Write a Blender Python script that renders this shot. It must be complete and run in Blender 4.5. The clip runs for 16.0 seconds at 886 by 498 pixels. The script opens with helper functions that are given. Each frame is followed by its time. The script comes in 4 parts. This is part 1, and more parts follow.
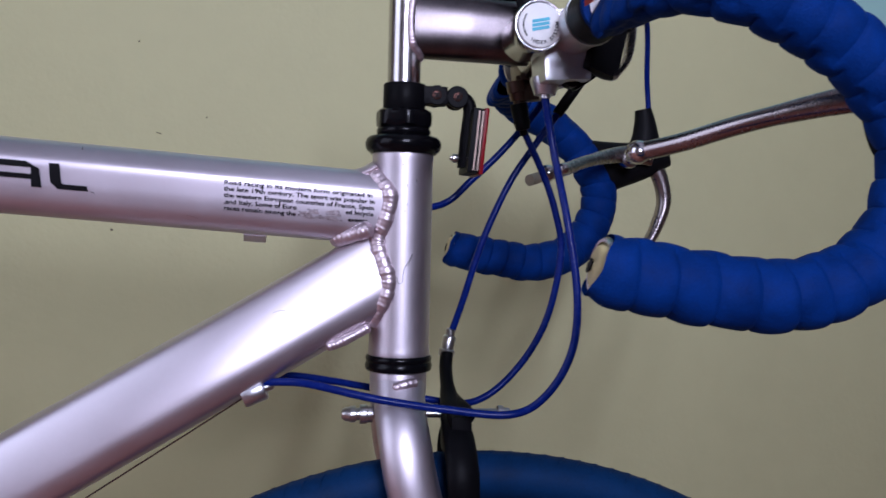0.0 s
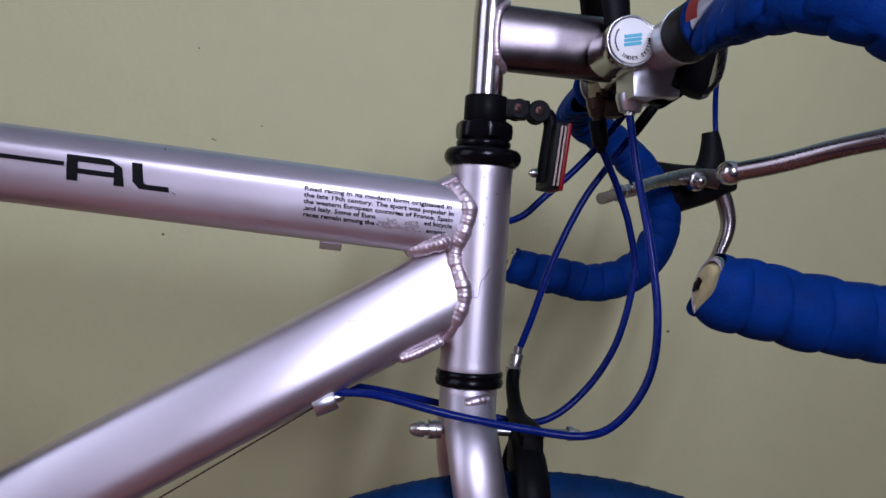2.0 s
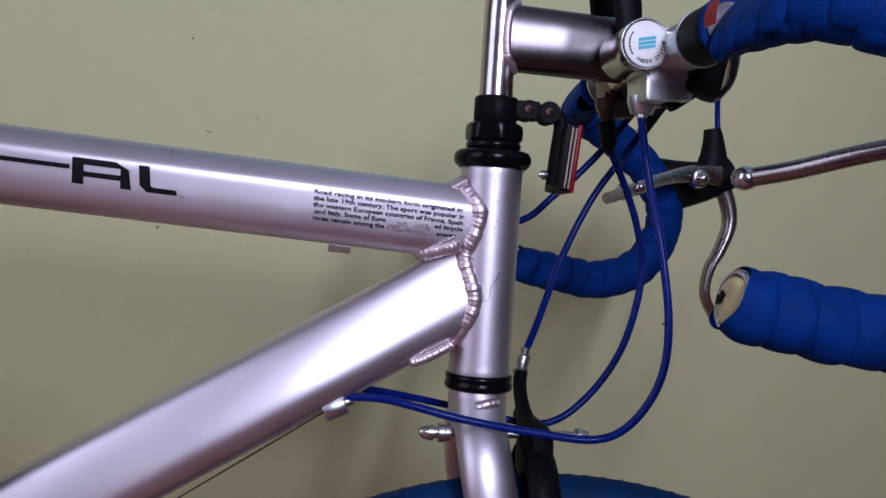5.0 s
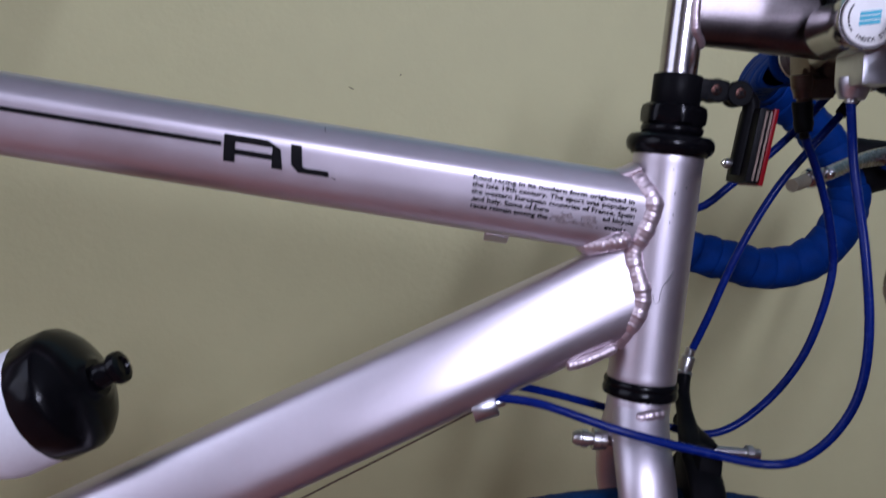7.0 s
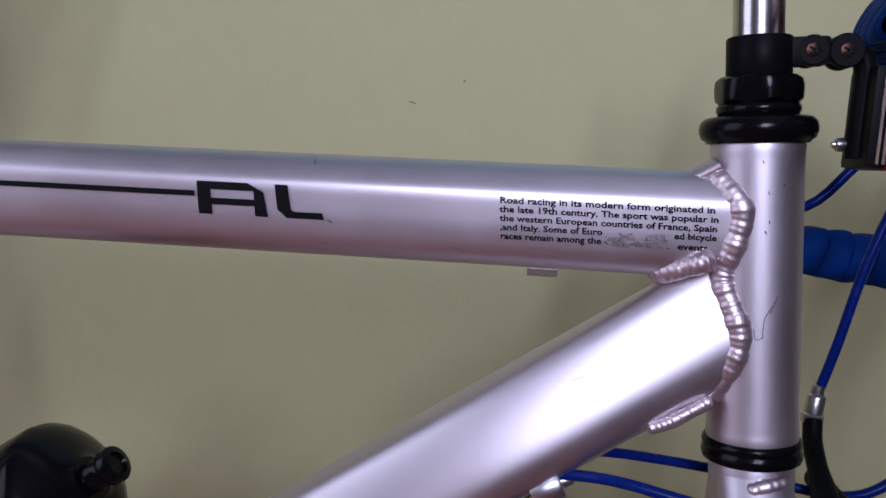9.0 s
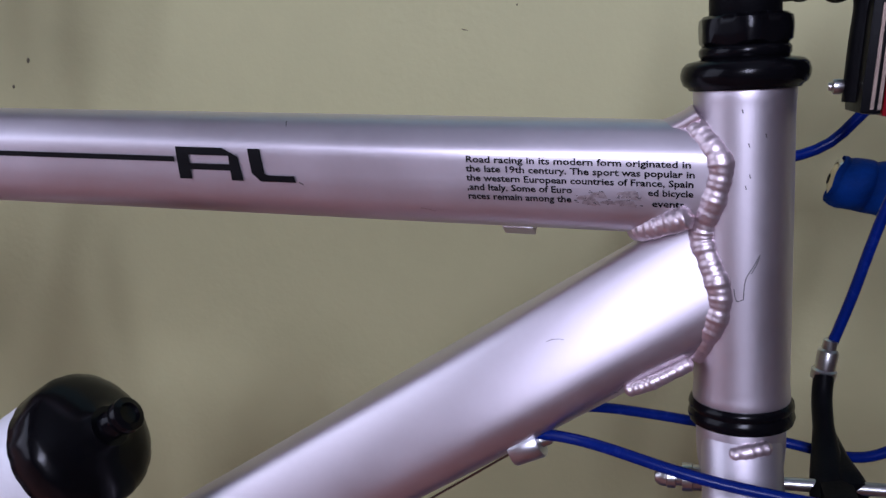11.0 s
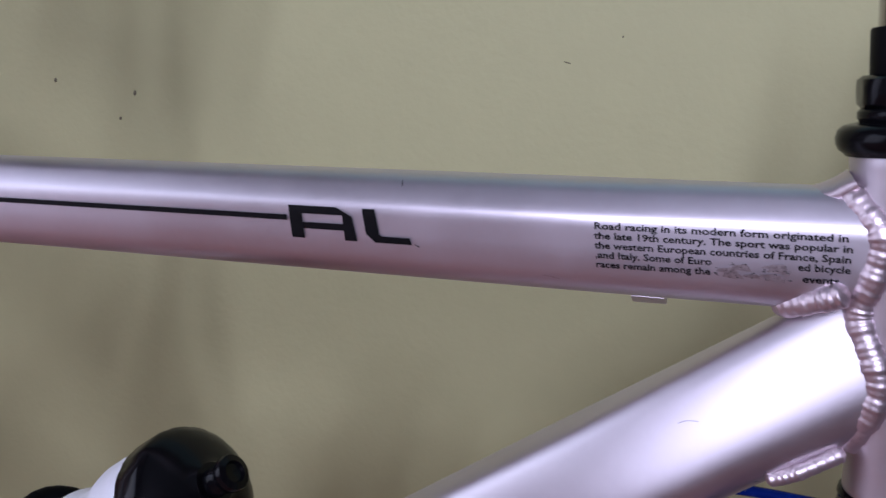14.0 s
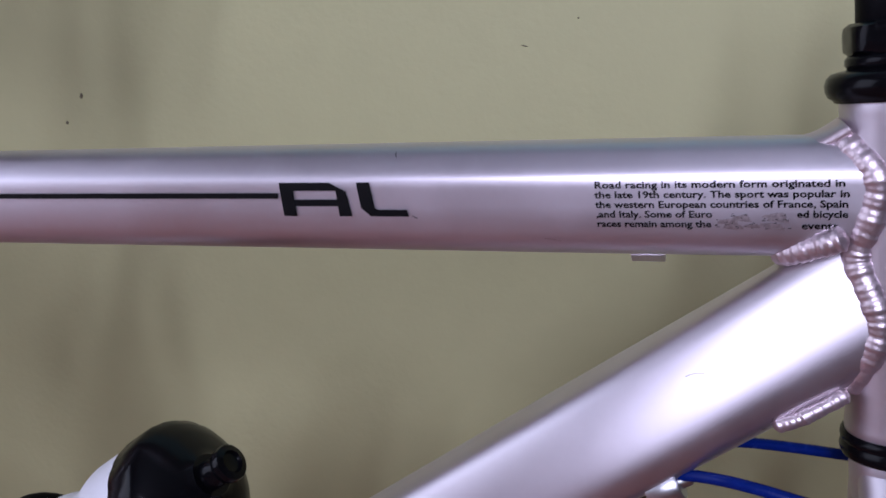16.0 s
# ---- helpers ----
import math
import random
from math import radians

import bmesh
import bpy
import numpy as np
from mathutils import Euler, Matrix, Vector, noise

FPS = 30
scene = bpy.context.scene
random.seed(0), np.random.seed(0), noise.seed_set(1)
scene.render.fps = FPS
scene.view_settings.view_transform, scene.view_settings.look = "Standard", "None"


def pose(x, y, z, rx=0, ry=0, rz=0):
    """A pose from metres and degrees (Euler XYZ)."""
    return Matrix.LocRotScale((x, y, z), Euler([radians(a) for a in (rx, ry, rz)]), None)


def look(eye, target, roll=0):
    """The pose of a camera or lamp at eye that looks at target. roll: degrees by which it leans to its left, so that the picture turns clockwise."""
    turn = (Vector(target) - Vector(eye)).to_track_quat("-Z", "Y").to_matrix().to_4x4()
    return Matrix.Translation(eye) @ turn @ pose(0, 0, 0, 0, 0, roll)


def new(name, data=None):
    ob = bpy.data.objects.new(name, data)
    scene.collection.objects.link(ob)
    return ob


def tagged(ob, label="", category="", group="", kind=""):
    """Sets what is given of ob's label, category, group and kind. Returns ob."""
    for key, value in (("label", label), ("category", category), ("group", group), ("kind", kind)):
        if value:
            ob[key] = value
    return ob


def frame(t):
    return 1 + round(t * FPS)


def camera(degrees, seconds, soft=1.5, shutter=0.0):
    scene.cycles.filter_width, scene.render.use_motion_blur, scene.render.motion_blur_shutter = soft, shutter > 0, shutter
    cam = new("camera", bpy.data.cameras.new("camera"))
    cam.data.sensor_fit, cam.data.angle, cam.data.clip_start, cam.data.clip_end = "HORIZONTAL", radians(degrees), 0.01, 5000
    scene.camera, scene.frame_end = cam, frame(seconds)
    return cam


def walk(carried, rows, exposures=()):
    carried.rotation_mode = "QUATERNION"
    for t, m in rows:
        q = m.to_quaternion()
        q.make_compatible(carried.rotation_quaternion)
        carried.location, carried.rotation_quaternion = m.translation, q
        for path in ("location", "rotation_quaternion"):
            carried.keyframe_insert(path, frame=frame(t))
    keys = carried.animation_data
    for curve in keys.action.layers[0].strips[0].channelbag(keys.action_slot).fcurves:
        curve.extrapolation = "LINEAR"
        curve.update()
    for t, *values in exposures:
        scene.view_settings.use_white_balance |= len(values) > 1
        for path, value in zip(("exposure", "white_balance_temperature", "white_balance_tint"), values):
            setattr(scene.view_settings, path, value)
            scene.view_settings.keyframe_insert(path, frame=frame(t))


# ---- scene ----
ROOT = pose(0, 0, 0.798, 0, -18.5, 0)
cam = camera(55.0, 16.0, shutter=0.4)
PATH = [
    (0, (-0.0632, -0.5745, 0.0834), (0.0159, -0.0809, 0.0738), 1.37),
    (0.5, (-0.0843, -0.5652, 0.0735), (-0.0116, -0.0706, 0.0637), 2.64),
    (1, (-0.1027, -0.5592, 0.0740), (-0.0350, -0.0638, 0.0653), 3.23),
    (1.5, (-0.1070, -0.5561, 0.0825), (-0.0403, -0.0606, 0.0780), 3.43),
    (2, (-0.0990, -0.5609, 0.0781), (-0.0318, -0.0654, 0.0793), 3.54),
    (2.5, (-0.1042, -0.5446, 0.0721), (-0.0326, -0.0498, 0.0693), 3.71),
    (3, (-0.0994, -0.5436, 0.0788), (-0.0246, -0.0492, 0.0738), 3.73),
    (3.5, (-0.1005, -0.5411, 0.0751), (-0.0254, -0.0468, 0.0681), 3.42),
    (3.7, (-0.1013, -0.5433, 0.0816), (-0.0257, -0.0491, 0.0756), 3.21),
    (5.8, (-0.1191, -0.5548, 0.0913), (-0.0418, -0.0611, 0.0752), 3.94),
    (6, (-0.1182, -0.5483, 0.0828), (-0.0530, -0.0531, 0.0611), 3.85),
    (6.5, (-0.1303, -0.5149, 0.0657), (-0.0978, -0.0173, 0.0299), 5.00),
    (7, (-0.1376, -0.5074, 0.1159), (-0.1282, -0.0098, 0.0680), 5.65),
    (7.5, (-0.1201, -0.4986, 0.1434), (-0.1184, -0.0000, 0.1056), 4.65),
    (8, (-0.1114, -0.4505, 0.1365), (-0.1529, 0.0462, 0.0969), 1.48),
    (8.5, (-0.0979, -0.4203, 0.1309), (-0.1578, 0.0739, 0.0834), -0.05),
    (9, (-0.0896, -0.4039, 0.1268), (-0.1566, 0.0893, 0.0792), -0.83),
    (9.2, (-0.0827, -0.3929, 0.1359), (-0.1545, 0.0996, 0.0886), -1.18),
    (11.3, (-0.0178, -0.3778, 0.1507), (-0.1631, 0.0903, 0.0520), -3.60),
    (11.5, (-0.0147, -0.3754, 0.1543), (-0.1655, 0.0913, 0.0570), -3.76),
    (12, (-0.0106, -0.3744, 0.1517), (-0.1748, 0.0883, 0.0573), -4.09),
    (12.5, (-0.0395, -0.3603, 0.1533), (-0.2123, 0.0978, 0.0517), -4.18),
    (13, (-0.0699, -0.3669, 0.1639), (-0.2533, 0.0871, 0.0630), -3.00),
    (13.5, (-0.0653, -0.3646, 0.1700), (-0.2482, 0.0922, 0.0814), -2.47),
    (14, (-0.0471, -0.3626, 0.1650), (-0.2286, 0.0955, 0.0801), -3.44),
    (14.5, (-0.0266, -0.3624, 0.1657), (-0.2059, 0.0970, 0.0832), -4.87),
    (15, (-0.0200, -0.3618, 0.1680), (-0.1974, 0.0987, 0.0875), -6.17),
    (15.5, (-0.0331, -0.3660, 0.1624), (-0.2105, 0.0944, 0.0814), -6.95),
    (16, (-0.0706, -0.3708, 0.1531), (-0.2213, 0.0980, 0.0661), -5.76),
]
walk(cam, [(t, ROOT @ look(eye, aim, roll)) for t, eye, aim, roll in PATH],
     exposures=[(0, -0.12), (3, -0.28), (6, -0.22), (9, -0.30), (12.5, -0.14), (16, -0.20)])

# ---- world, sun, window light ----
world = bpy.data.worlds.new("sky")
scene.world = world
world.use_nodes = True
sky = world.node_tree.nodes.new("ShaderNodeTexSky")
sky.sky_type, sky.sun_disc = "NISHITA", False
sky.sun_elevation, sky.sun_rotation = radians(35), radians(160)
world.node_tree.links.new(sky.outputs[0], world.node_tree.nodes["Background"].inputs[0])
world.node_tree.nodes["Background"].inputs[1].default_value = 0.12

WALL_Y, SOUTH_Y, WEST_X, EAST_X, CEILING = 0.51, -2.3, -1.75, 2.3, 2.45
# panes: south window in two lights, wide west window; (from, to) along the wall, then heights
SOUTH_PANES, SOUTH_Z = ((-0.40, -0.26), (-0.06, 0.08)), (1.20, 2.20)
WEST_PANE, WEST_Z = (-1.60, -0.35), (0.10, 1.60)


def daylight(name, m, wide, high, watts, spread=180):
    lamp = bpy.data.lights.new(name, "AREA")
    lamp.shape, lamp.size, lamp.size_y = "RECTANGLE", wide, high
    lamp.energy, lamp.color, lamp.spread = watts, (0.70, 0.725, 1.0), radians(spread)
    new(name, lamp).matrix_world = m


for x0, x1 in SOUTH_PANES:
    daylight("south_daylight", pose((x0 + x1) / 2, SOUTH_Y - 0.05, sum(SOUTH_Z) / 2, 81, 0, 1), x1 - x0, SOUTH_Z[1] - SOUTH_Z[0], 13.0, 110)
daylight("west_daylight", pose(WEST_X - 0.05, sum(WEST_PANE) / 2, sum(WEST_Z) / 2, 90, 0, -90), WEST_PANE[1] - WEST_PANE[0], WEST_Z[1] - WEST_Z[0], 17)


# ---- materials ----
def material(name, color, rough=0.5, metal=0.0, vary=0.0, scale=60.0, bump=0.0, bump_scale=300.0, coat=0.0, spec=0.5):
    """A surface with colour mottling at two scales, uneven gloss and fine relief."""
    m = bpy.data.materials.new(name)
    m.use_nodes = True
    nt = m.node_tree
    b = nt.nodes["Principled BSDF"]
    b.inputs["Metallic"].default_value = metal
    b.inputs["Roughness"].default_value = rough
    b.inputs["Base Color"].default_value = (*color, 1)
    b.inputs["Specular IOR Level"].default_value = spec
    b.inputs["Coat Weight"].default_value = coat
    b.inputs["Coat Roughness"].default_value = 0.12
    co = nt.nodes.new("ShaderNodeTexCoord")
    if vary:
        mix = nt.nodes.new("ShaderNodeMix")
        mix.data_type, mix.blend_type = "RGBA", "MULTIPLY"
        mix.inputs["Factor"].default_value = 1.0
        mix.inputs["A"].default_value = (*color, 1)
        a, c = nt.nodes.new("ShaderNodeTexNoise"), nt.nodes.new("ShaderNodeTexNoise")
        a.inputs["Scale"].default_value, a.inputs["Detail"].default_value = scale, 5
        c.inputs["Scale"].default_value, c.inputs["Detail"].default_value = scale * 11, 3
        add = nt.nodes.new("ShaderNodeMath")
        add.operation = "MULTIPLY_ADD"
        add.inputs[1].default_value = 0.4
        ramp = nt.nodes.new("ShaderNodeMapRange")
        ramp.inputs["From Min"].default_value, ramp.inputs["From Max"].default_value = 0.4, 1.0
        ramp.inputs["To Min"].default_value, ramp.inputs["To Max"].default_value = 1 - vary, 1 + vary * 0.5
        for n in (a, c):
            nt.links.new(co.outputs["Object"], n.inputs["Vector"])
        nt.links.new(c.outputs["Fac"], add.inputs[0])
        nt.links.new(a.outputs["Fac"], add.inputs[2])
        nt.links.new(add.outputs[0], ramp.inputs["Value"])
        nt.links.new(ramp.outputs[0], mix.inputs["B"])
        nt.links.new(mix.outputs["Result"], b.inputs["Base Color"])
        gloss = nt.nodes.new("ShaderNodeMapRange")
        gloss.inputs["From Min"].default_value, gloss.inputs["From Max"].default_value = 0.3, 1.1
        gloss.inputs["To Min"].default_value, gloss.inputs["To Max"].default_value = rough * 0.88, min(1, rough * 1.15)
        nt.links.new(add.outputs[0], gloss.inputs["Value"])
        nt.links.new(gloss.outputs[0], b.inputs["Roughness"])
    if bump:
        n = nt.nodes.new("ShaderNodeTexNoise")
        n.inputs["Scale"].default_value, n.inputs["Detail"].default_value = bump_scale, 4
        nt.links.new(co.outputs["Object"], n.inputs["Vector"])
        bm_node = nt.nodes.new("ShaderNodeBump")
        bm_node.inputs["Strength"].default_value, bm_node.inputs["Distance"].default_value = bump, 0.001
        nt.links.new(n.outputs["Fac"], bm_node.inputs["Height"])
        nt.links.new(bm_node.outputs[0], b.inputs["Normal"])
    return m


SILVER = material("satin_silver_paint", (0.63, 0.58, 0.625), 0.44, 1.0, 0.05, 25, 0.015, 1400)
WELD = material("weld_silver_paint", (0.66, 0.555, 0.59), 0.42, 0.95, 0.1, 80, 0.15, 900)
CHROME = material("worn_chrome", (0.56, 0.54, 0.55), 0.2, 1.0, 0.25, 60, 0.05, 400)
DARK_STEEL = material("rusty_screw", (0.035, 0.017, 0.014), 0.35, 1.0, 0.4, 400)
BRUSHED = material("brushed_alloy", (0.34, 0.30, 0.30), 0.27, 1.0, 0.25, 50, 0.05, 500)
STEM_ALLOY = material("polished_stem_alloy", (0.135, 0.118, 0.122), 0.30, 1.0, 0.3, 50, 0.05, 500)
# brown floor reflection put into the colour for the far shifter; also dulls wires, strips
DULL_ALLOY = material("dull_brown_alloy", (0.16, 0.12, 0.10), 0.38, 1.0, 0.3, 120, 0.1, 600)
STEEL = material("bolt_steel", (0.56, 0.55, 0.54), 0.3, 1.0, 0.25, 150)
ALLOY = material("cast_alloy", (0.60, 0.60, 0.63), 0.36, 1.0, 0.12, 120, 0.1, 900)
BLACK = material("gloss_black_enamel", (0.003, 0.003, 0.004), 0.2, 0.0, 0.3, 90, 0.03, 400, spec=0.14)
PLASTIC = material("black_plastic", (0.004, 0.004, 0.005), 0.42, 0.0, 0.3, 120, 0.12, 700, spec=0.05)
RUBBER = material("hood_rubber", (0.005, 0.005, 0.006), 0.5, 0.0, 0.3, 100, 0.2, 600, spec=0.08)
TAPE = material("blue_bar_tape", (0.0008, 0.027, 0.165), 0.62, 0.0, 0.4, 70, 0.45, 700, spec=0.06)
TYRE = material("blue_tyre_rubber", (0.001, 0.024, 0.085), 0.6, 0.0, 0.35, 50, 0.3, 500, spec=0.1)
CABLE = material("blue_cable_housing", (0.001, 0.012, 0.135), 0.26, 0.0, 0.2, 200, spec=0.14)
RED = material("red_reflector_plastic", (0.17, 0.003, 0.007), 0.3, 0.0, 0.2, 200, spec=0.08)
RED_TAPE = material("red_finishing_tape", (0.28, 0.008, 0.010), 0.6, 0.0, 0.2, 200)
INK = material("black_decal", (0.004, 0.004, 0.005), 0.5, 0.0, 0.2, 200, spec=0.12)
WHITE = material("white_bottle_plastic", (0.78, 0.78, 0.82), 0.4, 0.0, 0.08, 40, 0.06, 300)
LABEL = material("white_label", (0.8, 0.8, 0.78), 0.5, 0.0, 0.1, 100)
TEAL = material("teal_print", (0.05, 0.42, 0.55), 0.5, 0.0, 0.1, 100)
PLUG = material("bar_end_plug", (0.52, 0.44, 0.22), 0.4, 0.0, 0.35, 120, 0.2, 300)
GREY_RUBBER = material("grey_rubber_tip", (0.27, 0.24, 0.17), 0.6, 0.0, 0.2, 120)
SCRATCH = material("bare_scratch", (0.1, 0.09, 0.095), 0.55, 0.3, 0.3, 300)
SPECK = material("wall_speck", (0.15, 0.13, 0.08), 0.7, 0.0, 0.3, 300)
WORN = material("worn_paint", (0.52, 0.45, 0.47), 0.45, 1.0, 0.45, 700, 0.12, 1500)
PAINT = material("olive_cream_wall_paint", (0.508, 0.495, 0.272), 0.62, 0.0, 0.07, 3.0, 0.5, 130, spec=0.3)
# for unseen walls: pink chosen to warm the bounce and the tubes' reflections
PLASTER = material("unseen_wall_pink", (0.27, 0.185, 0.17), 0.7, 0.0, 0.06, 3.0, 0.15, 60)
CEIL = material("ceiling_paint", (0.60, 0.64, 0.70), 0.8, 0.0, 0.04, 3.0)
MINT = material("mint_reflection_tint", (0.34, 0.58, 0.52), 0.6, 0.0, 0.06, 3.0, 0.2, 60)
FLOOR = material("terracotta_floor", (0.46, 0.155, 0.105), 0.45, 0.0, 0.3, 6.0, 0.2, 80)
SADDLE = material("black_saddle_vinyl", (0.02, 0.02, 0.02), 0.5, 0.0, 0.2, 80, 0.2, 400)


# ---- building helpers ----
def part(name, bm, mat, parent=None, label="", smooth=40):
    me = bpy.data.meshes.new(name)
    bmesh.ops.recalc_face_normals(bm, faces=bm.faces[:])
    bm.to_mesh(me)
    bm.free()
    for p in me.polygons:
        p.use_smooth = smooth > 0
    if smooth:
        me.set_sharp_from_angle(angle=radians(smooth))
    me.materials.append(mat)
    ob = new(name, me)
    ob.parent = parent
    return tagged(ob, label)


def spline(points, n):
    """A smooth line of about n points through the given ones (Catmull-Rom), evenly spaced."""
    p = [Vector(v) for v in points]
    p = [2 * p[0] - p[1], *p, 2 * p[-1] - p[-2]]
    fine = []
    for a, b, c, d in zip(p, p[1:], p[2:], p[3:]):
        for k in range(24):
            t = k / 24
            fine.append(0.5 * ((2 * b) + (c - a) * t + (2 * a - 5 * b + 4 * c - d) * t * t + (3 * b - a - 3 * c + d) * t ** 3))
    fine.append(p[-2])
    run = [0.0]
    for a, b in zip(fine, fine[1:]):
        run.append(run[-1] + (b - a).length)
    out, j = [], 0
    for k in range(n):
        s = run[-1] * k / (n - 1)
        while j < len(run) - 2 and run[j + 1] < s:
            j += 1
        f = (s - run[j]) / max(run[j + 1] - run[j], 1e-9)
        out.append(fine[j].lerp(fine[j + 1], min(max(f, 0), 1)))
    return out, run[-1]


def sweep(bm, line, radius, seg=16, side=None, caps=True):
    """A tube along a line. radius: a number or f(k, n, angle) giving a radius. side: fixed side vector for flattened sections."""
    n = len(line)
    tan = [(line[min(k + 1, n - 1)] - line[max(k - 1, 0)]).normalized() for k in range(n)]
    u = Vector(side) if side else tan[0].orthogonal()
    rings = []
    for k, (p, t) in enumerate(zip(line, tan)):
        u = (u - t * u.dot(t)).normalized()
        v = t.cross(u)
        ring = []
        for s in range(seg):
            a = 2 * math.pi * s / seg
            r = radius(k, n, a) if callable(radius) else radius
            ru, rv = r if isinstance(r, tuple) else (r, r)
            ring.append(bm.verts.new(p + u * (ru * math.cos(a)) + v * (rv * math.sin(a))))
        rings.append(ring)
    for a, b in zip(rings, rings[1:]):
        for s in range(seg):
            bm.faces.new((a[s], a[(s + 1) % seg], b[(s + 1) % seg], b[s]))
    if caps:
        bm.faces.new(rings[0])
        bm.faces.new(rings[-1])
    return bm


def lathe(bm, profile, m, seg=40, closed=False, wobble=None):
    """Turns (radius, height) round the z axis of the pose m."""
    rings = []
    for r, h in profile:
        ring = []
        for s in range(seg):
            a = 2 * math.pi * s / seg
            q = wobble(r, h, a) if wobble else r
            ring.append(bm.verts.new(m @ Vector((q * math.cos(a), q * math.sin(a), h))))
        rings.append(ring)
    pairs = list(zip(rings, rings[1:])) + ([(rings[-1], rings[0])] if closed else [])
    for a, b in pairs:
        for s in range(seg):
            bm.faces.new((a[s], a[(s + 1) % seg], b[(s + 1) % seg], b[s]))
    if not closed:
        bm.faces.new(rings[0])
        bm.faces.new(rings[-1])
    return bm


def block(bm, size, m, bevel=0.0):
    g = bmesh.ops.create_cube(bm, size=1.0, matrix=m @ Matrix.Diagonal((*size, 1)))
    if bevel:
        edges = list({e for v in g["verts"] for e in v.link_edges})
        bmesh.ops.bevel(bm, geom=edges, offset=bevel, segments=2, profile=0.7, affect="EDGES")
    return bm


def along(a, b):
    """A pose at a whose z axis points to b."""
    a, b = Vector(a), Vector(b)
    return Matrix.Translation(a) @ (b - a).to_track_quat("Z", "Y").to_matrix().to_4x4()


def mesh():
    return bmesh.new()


def axis_y(x, y, z):
    return pose(x, y, z, 90, 0, 0)


# ---- the room ----
def slab(name, x0, x1, y0, y1, z0, z1, mat, label, category):
    bm = block(mesh(), (x1 - x0, y1 - y0, z1 - z0), pose((x0 + x1) / 2, (y0 + y1) / 2, (z0 + z1) / 2))
    return tagged(part(name, bm, mat, None, label, smooth=0), "", category, kind="structure")


T = 0.14
slab("floor", WEST_X - T, EAST_X + T, SOUTH_Y - T, WALL_Y + T, -0.12, 0, FLOOR, "reddish brown terracotta floor under the bicycle", "floor")
slab("ceiling", WEST_X - T, EAST_X + T, SOUTH_Y - T, WALL_Y + T, CEILING, CEILING + 0.12, CEIL, "plain white painted ceiling of the room", "ceiling")
wall_north = slab("wall_north", WEST_X - T, EAST_X + T, WALL_Y, WALL_Y + T, 0, CEILING, PAINT, "olive cream painted plaster wall behind the bicycle", "wall")
# unseen mint band, added so the top tube's upper edge reflects teal
tagged(part("mint_reflector", block(mesh(), (EAST_X - WEST_X, 0.004, CEILING - 1.38), pose((EAST_X + WEST_X) / 2, WALL_Y - 0.001, (CEILING + 1.38) / 2)), MINT, wall_north, "unseen mint green band added to tint the top tube's rim", smooth=0))
slab("wall_east", EAST_X, EAST_X + T, SOUTH_Y, WALL_Y, 0, CEILING, PLASTER, "unseen wall, dusty pink to tint bounce and reflections", "wall")


def pierced(name, holes, z0, z1, lo, hi, place):
    """A wall with openings through it: pieces between, under and over the holes."""
    bm, at = mesh(), lo
    pieces = []
    for h0, h1 in holes:
        pieces += [(at, h0, 0, CEILING), (h0, h1, 0, z0), (h0, h1, z1, CEILING)]
        at = h1
    for a, b, c, d in pieces + [(at, hi, 0, CEILING)]:
        block(bm, (b - a, T, d - c), place @ pose((a + b) / 2, 0, (c + d) / 2))
    return tagged(part(name, bm, PLASTER, None, "unseen wall with window openings, dusty pink to tint reflections", smooth=0), "", "wall", kind="structure")


pierced("wall_south", SOUTH_PANES, *SOUTH_Z, WEST_X - T, EAST_X + T, pose(0, SOUTH_Y - T / 2, 0))
pierced("wall_west", (WEST_PANE,), *WEST_Z, SOUTH_Y, WALL_Y, pose(WEST_X - T / 2, 0, 0, 0, 0, 90))

# small dark marks on the painted wall, in the bicycle's own axes
for x, z, w, h in ((-0.919, 0.223, 0.0026, 0.003), (-0.794, 0.199, 0.0024, 0.0036), (-0.821, 0.169, 0.0022, 0.0024), (-0.2975, 0.0775, 0.0018, 0.0016),
                   (-0.2445, 0.197, 0.004, 0.0007), (-0.269, 0.307, 0.0012, 0.0012), (-0.188, 0.218, 0.0010, 0.0012), (0.3515, -0.0094, 0.0022, 0.002)):
    p = ROOT @ Vector((x, 0, z))
    bm = lathe(mesh(), ((0.0002, -0.0005), (1.0 * w, 0.0), (0.6 * w, 0.0008), (0.0002, 0.001)), Matrix.Translation((p.x, WALL_Y - 0.0003, p.z)) @ pose(0, 0, 0, 90) @ Matrix.Diagonal((1, h / w, 1, 1)), 9)
    part("speck", bm, SPECK, wall_north)

# ---- the bicycle: axes x ahead, y away to the wall, z up along the steering axis, from the foot of the head tube ----
bicycle = new("bicycle")
bicycle.matrix_world = ROOT
tagged(bicycle, "silver aluminium road bicycle with blue tape, tyres and cables", "bicycle")
HEAD_R, TOP_R, DOWN_R = 0.0203, 0.0242, 0.0280
DOWN_SLOPE = 0.587
DOWN_DIR = Vector((1, 0, DOWN_SLOPE)).normalized()
DOWN_UP = Vector((-DOWN_DIR.z, 0, DOWN_DIR.x))
SEAT_X = -0.615


def top_z(x):
    return 0.0978 - 0.0607 * x


def down_at(x):
    return Vector((x, 0, 0.0650 + DOWN_SLOPE * x))


def narrow(x, wide):
    """The half width of a tube near the head tube, where it is squeezed to fit."""
    f = min(max((-x - 0.004) / 0.13, 0), 1)
    return 0.0193 + (wide - 0.0193) * f * f * (3 - 2 * f)


